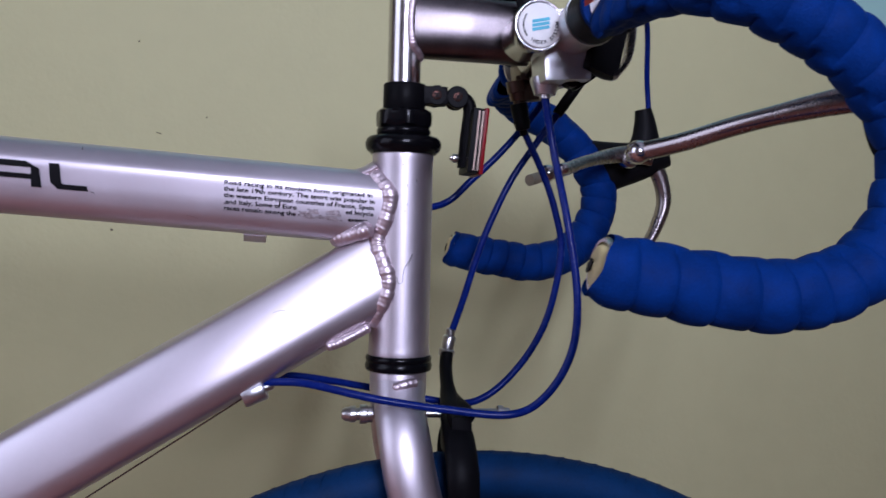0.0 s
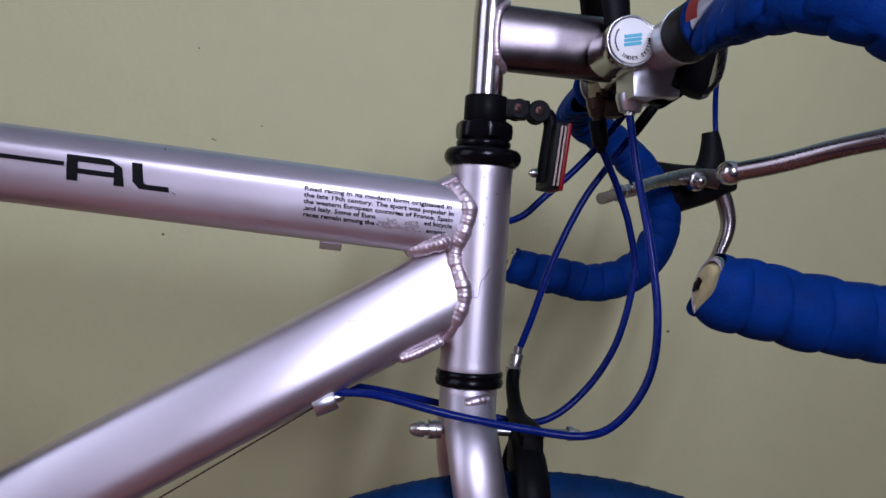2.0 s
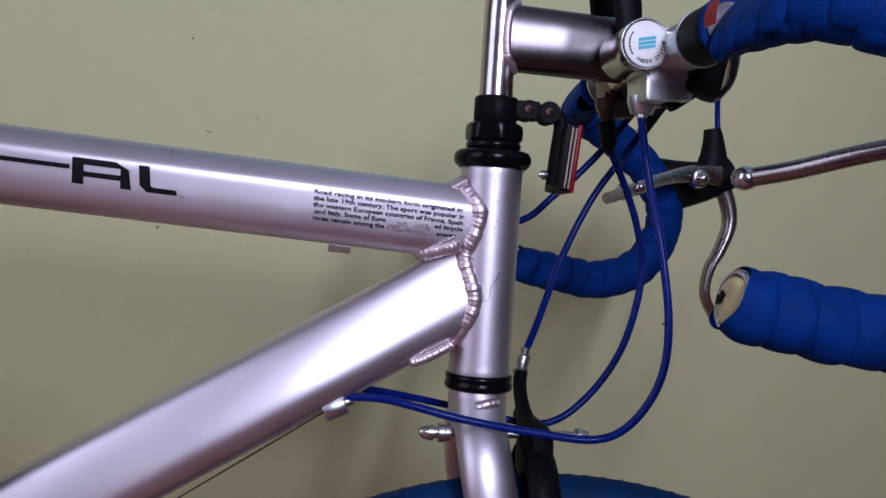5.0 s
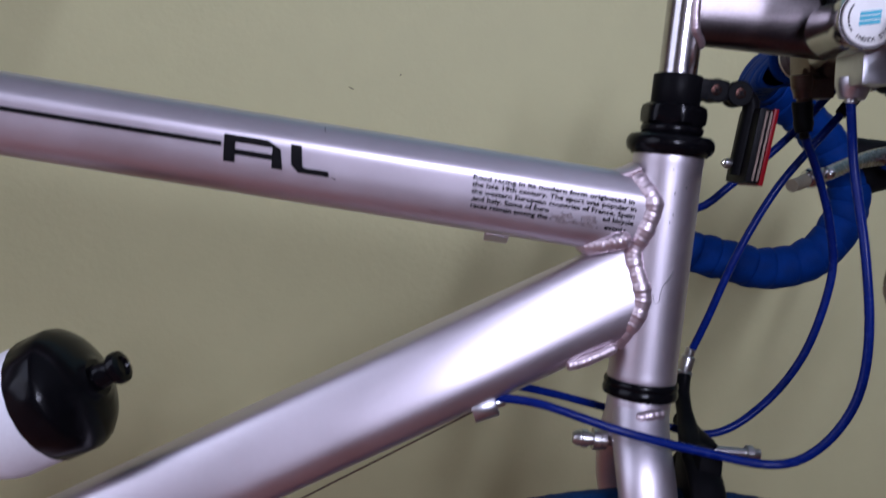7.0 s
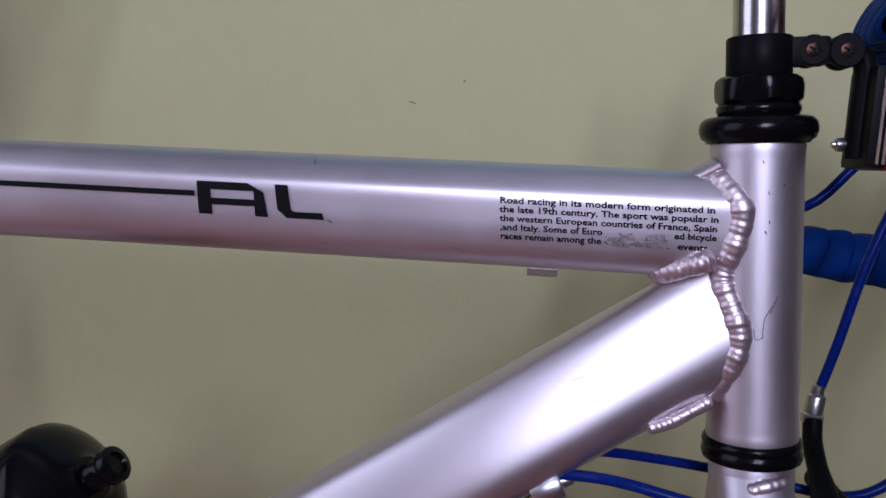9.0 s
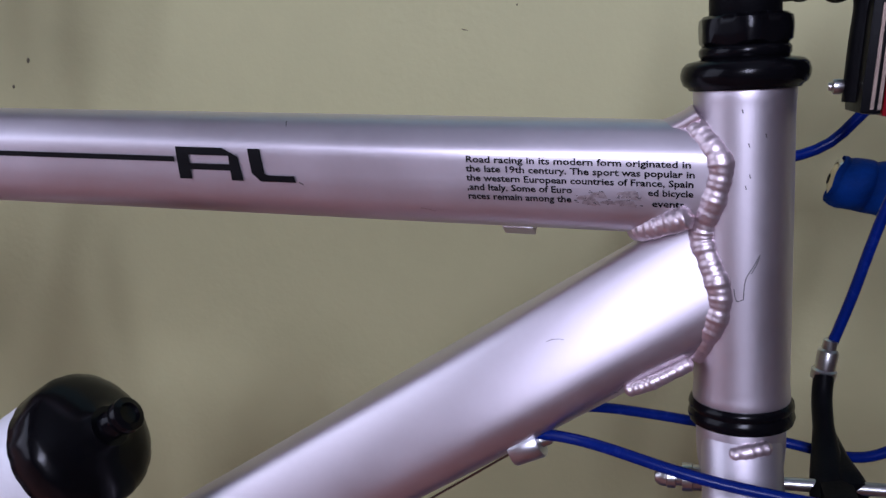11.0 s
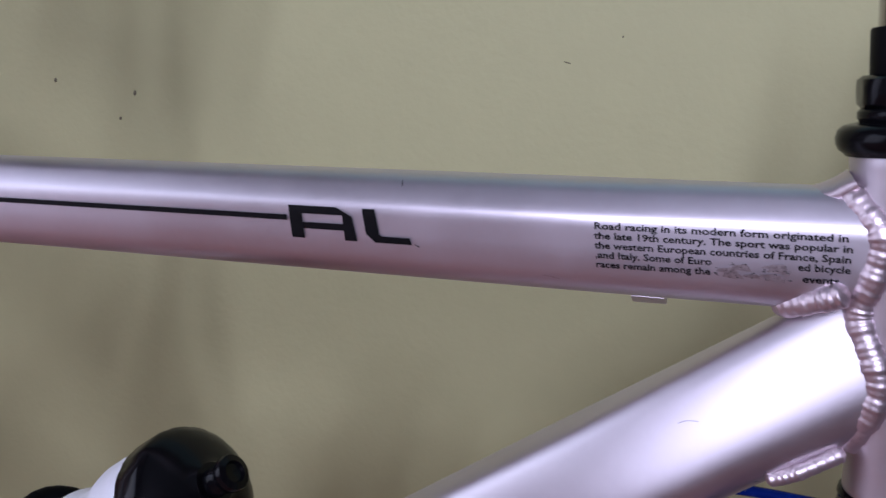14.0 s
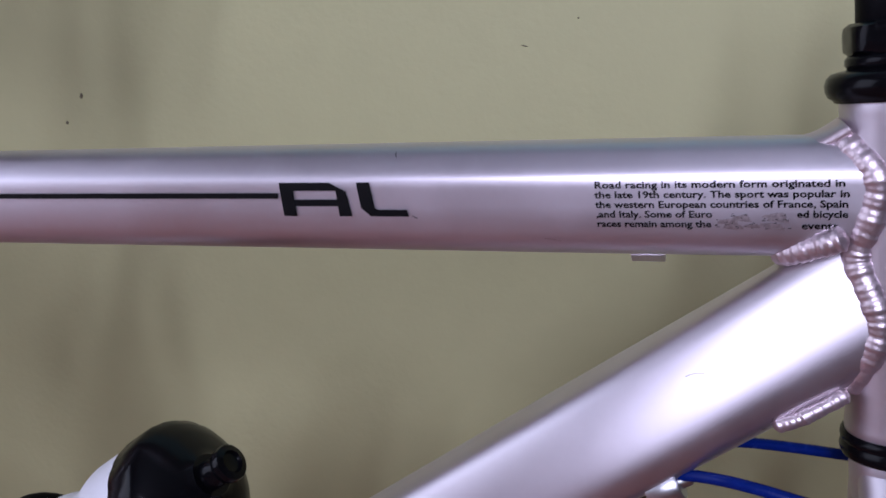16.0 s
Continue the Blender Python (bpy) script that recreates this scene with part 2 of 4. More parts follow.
# head tube with slightly flared lips
bm = lathe(mesh(), ((0.0150, 0.0), (0.0206, 0.0), (0.0208, 0.0012), (0.0206, 0.004), (HEAD_R, 0.008), (HEAD_R, 0.126), (0.0205, 0.131), (0.0207, 0.134), (0.0205, 0.1355), (0.015, 0.1355)), pose(0, 0, 0), 64)
head_tube = part("head_tube", bm, SILVER, bicycle, "satin silver head tube with scuffs", smooth=50)

def section(half):
    """A smooth closed section, mirrored, from half of its outline as (width, height) of a unit tube."""
    pts = [Vector(p) for p in half] + [Vector((-w, h)) for w, h in half[-2:0:-1]]
    for _ in range(3):
        pts = [q for a, b in zip(pts, pts[1:] + pts[:1]) for q in (a.lerp(b, 0.25), a.lerp(b, 0.75))]
    high = max(p.y for p in pts)
    wide = max(p.x for p in pts)
    return [Vector((p.x / wide, p.y / high)) for p in pts]


def half_width(sec, h):
    """The width of a section at the height h."""
    best = 0.0
    for a, b in zip(sec, sec[1:] + sec[:1]):
        if a.x > 0 and b.x > 0 and (a.y - h) * (b.y - h) <= 0 and abs(a.y - b.y) > 1e-9:
            best = max(best, a.lerp(b, (h - a.y) / (b.y - a.y)).x)
    return best


# the top tube has a soft ridge above its middle, the down tube broad flat flanks
TOP_SEC = section(((0, 1.0), (0.34, 1.0), (0.62, 0.90), (0.80, 0.72), (0.965, 0.50), (1.0, 0.37), (0.985, 0.16), (0.93, -0.32), (0.80, -0.74), (0.46, -1.0), (0, -1.0)))
DOWN_SEC = section(((0, 1.0), (0.36, 0.99), (0.60, 0.87), (0.77, 0.54), (0.92, 0.10), (1.0, -0.28), (0.97, -0.52), (0.82, -0.84), (0.45, -1.0), (0, -1.0)))


def shaped(bm, line, sec, wide, r, up):
    rings = []
    for p in line:
        w = narrow(p.x, wide)
        ring = [p + Vector((0, -q.x * w, 0)) + up * (q.y * r) for q in sec]
        run = Vector((up.z, 0, -up.x))
        rings.append([bm.verts.new(v - run * (max(0.0, v.x + 0.004) / run.x)) for v in ring])
    n = len(sec)
    for a, b in zip(rings, rings[1:]):
        for k in range(n):
            bm.faces.new((a[k], a[(k + 1) % n], b[(k + 1) % n], b[k]))
    bm.faces.new(rings[0])
    bm.faces.new(rings[-1])
    return bm


TOP_UP, TOP_W, DOWN_W = Vector((0.0606, 0, 0.998)), 0.0225, 0.0295
line = [Vector((x, 0, top_z(x))) for x in np.linspace(SEAT_X, 0.002, 160)]
top_tube = part("top_tube", shaped(mesh(), line, TOP_SEC, TOP_W, TOP_R, TOP_UP), SILVER, bicycle, "satin silver top tube with black lettering", smooth=60)
line_d = [down_at(x) for x in np.linspace(-0.585, 0.002, 140)]
down_tube = part("down_tube", shaped(mesh(), line_d, DOWN_SEC, DOWN_W, DOWN_R, DOWN_UP), SILVER, bicycle, "thick satin silver down tube", smooth=60)


# weld beads: overlapping ripples along a seam
def bead(name, points, parent, r=0.0062, pitch=0.0029, label=""):
    length = sum((Vector(b) - Vector(a)).length for a, b in zip(points, points[1:]))
    n = max(int(length / pitch), 4)
    line, run = spline(points, n * 8 + 1)

    def ripple(k, m, a):
        s = 1.0 + (0.014 if r > 0.0055 else 0.028) * math.cos(2 * math.pi * (k + 1.1 * math.cos(a + 0.6)) / 8)
        end = min(1, 0.45 + min(k, m - 1 - k) / 10)
        return r * s * end * (1 + 0.04 * math.sin(k * 0.13) + 0.03 * math.sin(k * 0.31 + 1))
    return part(name, sweep(mesh(), line, ripple, 14), WELD, parent, label, smooth=80)


def seam(center, up, sec, r, h0, h1, side=1):
    """The seam of a squeezed tube on the head tube, between two heights of the tube's section."""
    pts = []
    for k in range(15):
        h = h0 + (h1 - h0) * k / 14
        y = -0.0193 * half_width(sec, h)
        x = -math.sqrt(max(HEAD_R ** 2 - y * y, 0)) - 0.0026
        c = center(x - up.x * r * h)
        pts.append(Vector((x, side * (y + 0.0032), c.z + up.z * r * h)))
    return pts


def eased(pts, turns=3):
    for _ in range(turns):
        pts = [pts[0]] + [(a + b * 2 + c) / 4 for a, b, c in zip(pts, pts[1:], pts[2:])] + [pts[-1]]
    return pts


for side in (1, -1):
    upper = seam(lambda x: Vector((x, 0, top_z(x))), TOP_UP, TOP_SEC, TOP_R, 0.97, -0.62, side)
    lower = seam(down_at, DOWN_UP, DOWN_SEC, DOWN_R, 0.72, -0.97, side)
    bead("weld_bead", eased(upper + lower), head_tube)
    bead("weld_bead", [(-0.021, -0.0185 * side, 0.0855), (-0.030, -0.0155 * side, 0.0820), (-0.039, -0.0105 * side, 0.0788), (-0.046, -0.003 * side, 0.0768)], head_tube, 0.0052)
    bead("weld_bead", [(-0.021, -0.014 * side, 0.0205), (-0.031, -0.0165 * side, 0.0152), (-0.041, -0.0175 * side, 0.0102), (-0.0495, -0.0170 * side, 0.0070)], down_tube, 0.0034, 0.0023)

# smooth fillet where the top tube's crest meets the head tube
line, _ = spline([(-0.0420, 0, 0.1180), (-0.0340, 0, 0.1192), (-0.0260, 0, 0.1216), (-0.0185, 0, 0.1258)], 20)
part("weld_fillet", sweep(mesh(), line, lambda k, n, a: (0.0085 + 0.0060 * k / n, 0.0048), 24, side=(0, 1, 0)), WELD, head_tube, "smooth weld fillet", smooth=75)

# cable guide tab under the top tube
x = -0.097
bm = block(mesh(), (0.0145, 0.010, 0.006), pose(x, 0, top_z(x) - TOP_R - 0.0005, -28, 3.5, 0), 0.0009)
part("cable_guide", bm, SILVER, bicycle, "small silver cable guide")


# decals on the near side of the top tube
def on_tube(x, h, lift=0.0007):
    """The near side of the top tube at x, h above its middle."""
    c = x - 0.0606 * h
    return Vector((x, -narrow(c, TOP_W) * half_width(TOP_SEC, h / TOP_R) - lift, top_z(c) + 0.998 * h))


def stroke(bm, quad, nu=10, nv=8):
    """A quad in tube coordinates (x, s), laid onto the tube."""
    a, b, c, d = [Vector((*q, 0)) for q in quad]
    grid = [[bm.verts.new(on_tube(*(a.lerp(b, i / nu).lerp(d.lerp(c, i / nu), j / nv)).xy)) for j in range(nv + 1)] for i in range(nu + 1)]
    for i in range(nu):
        for j in range(nv):
            bm.faces.new((grid[i][j], grid[i + 1][j], grid[i + 1][j + 1], grid[i][j + 1]))


LX, LS = 0.0344, 0.0154


def letter(name, quads, x0, s0):
    bm = mesh()
    for q in quads:
        stroke(bm, [(x0 + u * LX, s0 + v * LS) for u, v in q], 12, 6)
    part(name, bm, INK, top_tube, "black printed decal", smooth=30)


A_X, A_S = -0.2574, -0.0063
letter("letter_a", (((0.0, 0.0), (0.19, 0.0), (0.19, 0.76), (0.0, 1.0)), ((0.0, 1.0), (0.19, 0.76), (0.80, 0.76), (0.72, 1.0)), ((0.72, 1.0), (0.80, 0.76), (0.80, 0.60), (0.94, 0.74)),
                    ((0.80, 0.60), (0.94, 0.74), (0.98, 0.0), (0.80, 0.0)), ((0.19, 0.30), (0.80, 0.30), (0.80, 0.50), (0.19, 0.50))), A_X, A_S)
letter("letter_l", (((1.12, 0.25), (1.31, 0.25), (1.28, 1.0), (1.10, 1.0)), ((1.12, 0.25), (1.31, 0.25), (1.36, 0.20), (1.24, 0.0)), ((1.24, 0.0), (1.36, 0.20), (1.74, 0.20), (1.76, 0.0))), A_X, A_S)
bm = mesh()
stroke(bm, ((-0.52, 0.0018), (-0.2588, 0.0018), (-0.2588, 0.0044), (-0.52, 0.0044)), 60, 3)
part("stripe", bm, INK, top_tube, "thin black printed stripe", smooth=30)


def print_line(text, x0, x1, s, size):
    """A line of small print laid round the tube, from x0 to x1."""
    cu = bpy.data.curves.new("print", "FONT")
    cu.body, cu.size, cu.resolution_u, cu.offset = text, size, 2, 0.0001
    tmp = bpy.data.objects.new("print", cu)
    scene.collection.objects.link(tmp)
    bpy.context.view_layer.update()
    me = bpy.data.meshes.new_from_object(tmp.evaluated_get(bpy.context.evaluated_depsgraph_get()))
    bpy.data.objects.remove(tmp)
    wide = max(v.co.x for v in me.vertices)
    for v in me.vertices:
        v.co = on_tube(x0 + v.co.x / wide * (x1 - x0), s + v.co.y)
    me.materials.append(INK)
    ob = new("small_print", me)
    ob.parent = top_tube
    return ob


PRINT = (("Road racing in its modern form originated in", -0.1155, -0.0215, 0), ("the late 19th century. The sport was popular in", -0.1155, -0.0200, 1),
         ("the western European countries of France, Spain", -0.1155, -0.0205, 2), (",and Italy. Some of Euro", -0.1155, -0.0700, 3), ("ed bicycle", -0.0388, -0.0205, 3),
         ("races remain among the", -0.1155, -0.0705, 4), ("events.", -0.0372, -0.0232, 4.15))
for text, x0, x1, row in PRINT:
    print_line(text, x0, x1, 0.0060 - 0.00405 * row, 0.0040)
# rubbed patch in the print
rng = random.Random(4)
for k in range(44):
    worn = k < 10
    x, s = rng.uniform(-0.070, -0.048 if worn else -0.041), -0.0078 + rng.uniform(-0.0034, 0.0030)
    w, h = (rng.uniform(0.005, 0.009), rng.uniform(0.0012, 0.0024)) if worn else (rng.uniform(0.0005, 0.0016), rng.uniform(0.0002, 0.0005))
    bm = mesh()
    stroke(bm, ((x, s), (x + w, s - h * 0.4), (x + w * 0.8, s + h), (x + 0.15 * w, s + h * 0.7)), 4, 2)
    part("rub_mark", bm, WORN if worn else SCRATCH, top_tube, "rubbed patch in the print", smooth=30)
for x, s, w, h in ((-0.2025, 0.0210, 0.0009, 0.0022), (-0.1385, -0.0158, 0.005, 0.0006), (-0.1345, -0.0165, 0.003, 0.0005), (-0.1955, -0.0062, 0.0022, 0.0012)):
    bm = mesh()
    stroke(bm, ((x, s), (x + w, s - h), (x + w * 1.05, s - h * 0.5), (x + 0.1 * w, s + 0.4 * h)), 4, 2)
    part("scratch", bm, SCRATCH if h > 0.001 else WORN, top_tube, "small paint scratch", smooth=30)


def scratch_head(points, w, parent=head_tube):
    line, _ = spline(points, 24)
    line = [Vector((p.x, -math.sqrt(HEAD_R ** 2 - p.x ** 2) - 0.00002, p.z)) for p in line]
    part("scratch", sweep(mesh(), line, lambda k, n, a: w * (0.5 + 0.5 * abs(math.sin(k * 1.3))), 5), SCRATCH, parent, "dark paint scratch")


scratch_head([(0.0055, 0, 0.0690), (0.0030, 0, 0.0640), (0.0000, 0, 0.0585), (-0.0008, 0, 0.0500)], 0.00028)
scratch_head([(0.0055, 0, 0.0690), (0.0045, 0, 0.0655), (0.0022, 0, 0.0610)], 0.0003)
scratch_head([(-0.0008, 0, 0.0500), (-0.0035, 0, 0.0495), (-0.0045, 0, 0.0545)], 0.00022)
for x, z in ((0.0005, 0.1145), (0.001, 0.102), (-0.0005, 0.0975), (0.007, 0.118), (-0.002, 0.128)):
    scratch_head([(x, 0, z), (x + 0.0004, 0, z - 0.0016)], 0.0003)


def mark_down(x, h, w, turn):
    pts = []
    for k in range(4):
        q, p = x + w * k / 3, h + turn * (k / 3) ** 2
        pts.append(down_at(q) + DOWN_UP * (DOWN_R * p) + Vector((0, -narrow(q, DOWN_W) * half_width(DOWN_SEC, p), 0)))
    line, _ = spline(pts, 10)
    part("scratch", sweep(mesh(), line, 0.00014, 5), SCRATCH, down_tube, "small paint scratch")


mark_down(-0.0775, 0.42, 0.0065, -0.1)
mark_down(-0.062, -0.78, 0.0018, 0.05)
mark_down(-0.066, -0.82, 0.0015, -0.05)

# headset: broad rounded cup, thin ring, six-sided lock nut
bm = lathe(mesh(), ((0.016, 0.1355), (0.0222, 0.1356), (0.0228, 0.1366), (0.0246, 0.1378), (0.0256, 0.1402), (0.0258, 0.1425), (0.0250, 0.1452), (0.0232, 0.1470), (0.0205, 0.1476), (0.0180, 0.1480), (0.0168, 0.1490), (0.015, 0.1492)), pose(0, 0, 0), 56)
headset = part("headset", bm, BLACK, bicycle, "gloss black threaded headset")
bm = lathe(mesh(), ((0.0130, 0.1484), (0.0176, 0.1486), (0.0183, 0.1496), (0.0183, 0.1518), (0.0174, 0.1530), (0.0165, 0.1536), (0.0130, 0.1538)), pose(0, 0, 0), 44)
part("locking_ring", bm, BLACK, headset)
bm = lathe(mesh(), ((0.0130, 0.1532), (0.0172, 0.1534), (0.0190, 0.1548), (0.0193, 0.1590), (0.0193, 0.1612), (0.0186, 0.1640), (0.0166, 0.1654), (0.0130, 0.1656)), pose(0, 0, 0), 60, wobble=lambda r, h, a: min(r, 0.0177 / max(math.cos((a + 0.42) % (math.pi / 3) - math.pi / 6), 0.1)))
part("lock_nut", bm, BLACK, headset)
bm = lathe(mesh(), ((0.013, 0.0005), (0.0212, 0.0003), (0.0222, -0.0008), (0.0226, -0.0026), (0.0218, -0.0042), (0.0224, -0.0054), (0.0229, -0.0074), (0.0222, -0.0098), (0.0205, -0.0106), (0.013, -0.0106)), pose(0, 0, 0), 48)
part("lower_bearing", bm, BLACK, headset)

# reflector on its clamp
bm = lathe(mesh(), ((0.0112, 0.1650), (0.0138, 0.1650), (0.0143, 0.1657), (0.0143, 0.1820), (0.0138, 0.1827), (0.0112, 0.1827)), pose(0, 0, 0), 40)
reflector = part("reflector_clamp", bm, PLASTIC, bicycle, "black plastic reflector clamp")
bm = mesh()
for y in (-0.0042, 0.0042):
    block(bm, (0.020, 0.0055, 0.0125), pose(0.0190, y, 0.1758), 0.0024)
    lathe(bm, ((0.0002, -0.0028), (0.0062, -0.0028), (0.0068, -0.0020), (0.0068, 0.0020), (0.0062, 0.0028), (0.0002, 0.0028)), axis_y(0.0215, y, 0.1758), 24)
    lathe(bm, ((0.0002, -0.0028), (0.0070, -0.0028), (0.0076, -0.0020), (0.0076, 0.0020), (0.0070, 0.0028), (0.0002, 0.0028)), axis_y(0.0355, y, 0.1752), 24)
part("clamp_lug", bm, PLASTIC, reflector)
arm, _ = spline([(0.027, 0, 0.1748), (0.036, 0, 0.1756), (0.0430, 0, 0.1735), (0.0452, 0, 0.1665), (0.0438, 0, 0.152), (0.0425, 0, 0.136), (0.0420, 0, 0.128)], 40)
bm = sweep(mesh(), arm, lambda k, n, a: (0.006, 0.0048), 12, side=(0, 1, 0))
part("arm", bm, PLASTIC, reflector)
for x, z in ((0.0212, 0.1758), (0.0355, 0.1752)):
    bm = lathe(mesh(), ((0.0002, 0.0), (0.0033, 0.0), (0.0036, 0.0006), (0.0030, 0.0018), (0.0008, 0.0022)), axis_y(x, -0.0055, z), 20)
    screw = part("screw", bm, DARK_STEEL, reflector, "rusty cross-head screw")
    bm = block(mesh(), (0.0044, 0.0006, 0.0009), pose(x, -0.0079, z, 0, 40, 0))
    block(bm, (0.0009, 0.0006, 0.0044), pose(x, -0.0079, z, 0, 40, 0))
    part("slot", bm, INK, screw)
tilt = pose(0.0470, 0.001, 0.1455, 0, 5, 0)
bm = block(mesh(), (0.0080, 0.034, 0.044), tilt, 0.0022)
part("reflector_back", bm, PLASTIC, reflector)
for k in (0, 1):
    part("edge_strip", block(mesh(), (0.0013, 0.0010, 0.040), tilt @ pose(0.0002 + 0.0026 * k, -0.0171, 0)), DULL_ALLOY, reflector, "grey metal strip on the reflector")
bm = block(mesh(), (0.0030, 0.035, 0.045), tilt @ pose(0.0055, 0, 0), 0.0012)
part("reflector_lens", bm, RED, reflector, "red reflector lens")
bm = lathe(mesh(), ((0.0002, -0.0075), (0.0016, -0.0072), (0.0018, -0.006), (0.0030, -0.0055), (0.0032, -0.003), (0.0028, -0.002), (0.0022, 0.003)), pose(0.0395, 0.001, 0.1345, 0, 90, 0), 14)
part("bolt", bm, STEEL, reflector)

# fork: crown and two curved blades
bm = lathe(mesh(), ((0.010, -0.0098), (0.0185, -0.0098), (0.0192, -0.0125), (0.0192, -0.0220), (0.0186, -0.0300), (0.0165, -0.0390), (0.012, -0.0440)), pose(0, 0, 0), 48)
fork = part("fork", bm, SILVER, bicycle, "satin silver fork crown and blades")
bead("weld_bead", [(-0.0060, -0.0188, -0.0205), (0.0, -0.0197, -0.0180), (0.006, -0.0190, -0.0165), (0.0115, -0.0165, -0.0160)], fork, 0.0034, 0.0031)
AXLE = Vector((0.050, 0, -0.4520))
for s in (-1, 1):
    line, _ = spline([(0, s * 0.006, -0.0180), (0.0, s * 0.0170, -0.0340), (0.0015, s * 0.0295, -0.0500), (0.0050, s * 0.0365, -0.0720), (0.0125, s * 0.0390, -0.1050), (0.0180, s * 0.0405, -0.16), (0.0230, s * 0.043, -0.28), (0.030, s * 0.046, -0.40), (AXLE.x, s * 0.048, AXLE.z)], 70)
    bm = sweep(mesh(), line, lambda k, n, a: (0.0128 - 0.006 * k / n, 0.0172 - 0.0095 * max(0, k / n - 0.15)), 32, side=(0, 1, 0))
    part("fork_blade", bm, SILVER, fork)

# front wheel
WHEEL_R, TYRE_R = 0.3850, 0.0168


def wheel(name, center, label):
    hub = lathe(mesh(), ((0.004, -0.05), (0.012, -0.048), (0.020, -0.034), (0.020, -0.030), (0.012, -0.026), (0.012, 0.026), (0.020, 0.030), (0.020, 0.034), (0.012, 0.048), (0.004, 0.05)), Matrix.Translation(center) @ pose(0, 0, 0, 90), 24)
    top = part(name, hub, ALLOY, bicycle, label)
    m = Matrix.Translation(center) @ pose(0, 0, 0, 90)
    ring = [(WHEEL_R - TYRE_R + TYRE_R * math.cos(2 * math.pi * k / 18), TYRE_R * math.sin(2 * math.pi * k / 18)) for k in range(18)]
    part("tyre", lathe(mesh(), ring, m, 220, True), TYRE, top, "blue rubber tyre with fine tread")
    bm = mesh()
    for k in range(190):
        for s in (-1, 1):
            a = 2 * math.pi * k / 190 + (0.008 if s > 0 else 0)
            b = [(a + 0.000, 0.18), (a + 0.010, 0.50), (a + 0.013, 0.80)]
            pts = [m @ Vector(((WHEEL_R - TYRE_R + (TYRE_R + 0.0001) * math.cos(f)) * math.cos(q), (WHEEL_R - TYRE_R + (TYRE_R + 0.0001) * math.cos(f)) * math.sin(q), s * (TYRE_R + 0.0001) * math.sin(f))) for q, f in b]
            sweep(bm, pts, 0.00045, 4)
    tagged(part("tread", bm, TYRE, top, smooth=30), kind="stuff")
    r = WHEEL_R - 2 * TYRE_R
    rim = [(r + 0.004, -0.010), (r + 0.005, -0.0085), (r - 0.001, -0.0075), (r - 0.001, 0.0075), (r + 0.005, 0.0085), (r + 0.004, 0.010), (r - 0.010, 0.0105), (r - 0.022, 0.005), (r - 0.022, -0.005), (r - 0.010, -0.0105)]
    part("rim", lathe(mesh(), rim, m, 160, True), PLASTIC, top, "black alloy rim")
    for k in range(28):
        a = 2 * math.pi * (k + 0.5) / 28
        s = 1 if k % 2 else -1
        b = a + (0.55 if k % 4 < 2 else -0.55)
        part("spoke", sweep(mesh(), [m @ Vector((0.018 * math.cos(b), 0.018 * math.sin(b), s * 0.032)), m @ Vector(((r - 0.02) * math.cos(a), (r - 0.02) * math.sin(a), 0))], 0.001, 5), STEEL, top)
    return top


wheel("front_wheel", AXLE, "front wheel with a blue tyre and black rim")

# front brake caliper
bm = lathe(mesh(), ((0.0002, -0.0125), (0.0030, -0.012), (0.0048, -0.0095), (0.0050, -0.0070), (0.0056, -0.0065), (0.0056, -0.0030), (0.0042, -0.0026), (0.0042, 0.0000), (0.0066, 0.0002), (0.0066, 0.0045), (0.0060, 0.0050), (0.0060, 0.0085), (0.0030, 0.0090), (0.0030, 0.095), (0.0050, 0.0955), (0.0050, 0.0990), (0.0035, 0.0995), (0.0030, 0.1040), (0.0010, 0.1045)), pose(-0.0255, 0, -0.0405, 0, 90, 0), 20)
caliper = part("brake_caliper", bm, STEEL, bicycle, "black side-pull brake caliper with steel bolt")
for name, pts, w in (("caliper_arm", [(0.0415, 0.050, -0.0070), (0.0400, 0.043, -0.0180), (0.0390, 0.022, -0.0330), (0.0380, 0.000, -0.0420), (0.0385, -0.0250, -0.0520), (0.0390, -0.0400, -0.0720), (0.0410, -0.0390, -0.0950), (0.0450, -0.0300, -0.1180)], 0.0078),
                     ("caliper_arm", [(0.0420, 0.046, -0.0360), (0.0440, 0.024, -0.0380), (0.0460, 0.000, -0.0420), (0.0460, 0.0250, -0.0520), (0.0460, 0.0400, -0.0720), (0.0480, 0.0390, -0.0950), (0.0560, 0.0300, -0.1180)], 0.0085)):
    line, _ = spline(pts, 50)
    bm = sweep(mesh(), line, lambda k, n, a: (w * (0.62 + 0.80 * math.sin(math.pi * min(0.72, max(0.0, k / n - 0.16)))), 0.0062), 16, side=(1, 0, 0))
    part(name, bm, PLASTIC, caliper, "black enamelled caliper arm")
part("caliper_bridge", block(mesh(), (0.0150, 0.0460, 0.0330), pose(0.0400, -0.004, -0.0530), 0.005), PLASTIC, caliper)
for s in (-1, 1):
    bm = block(mesh(), (0.05, 0.009, 0.011), pose(0.048, s * 0.020, -0.1180, 0, 4, 0), 0.003)
    part("brake_pad", bm, RUBBER, caliper)
    bm = lathe(mesh(), ((0.0002, -0.004), (0.004, -0.0035), (0.0048, -0.001), (0.0048, 0.004), (0.003, 0.006)), axis_y(0.056, s * 0.036, -0.1120), 18)
    part("pad_nut", bm, STEEL, caliper)
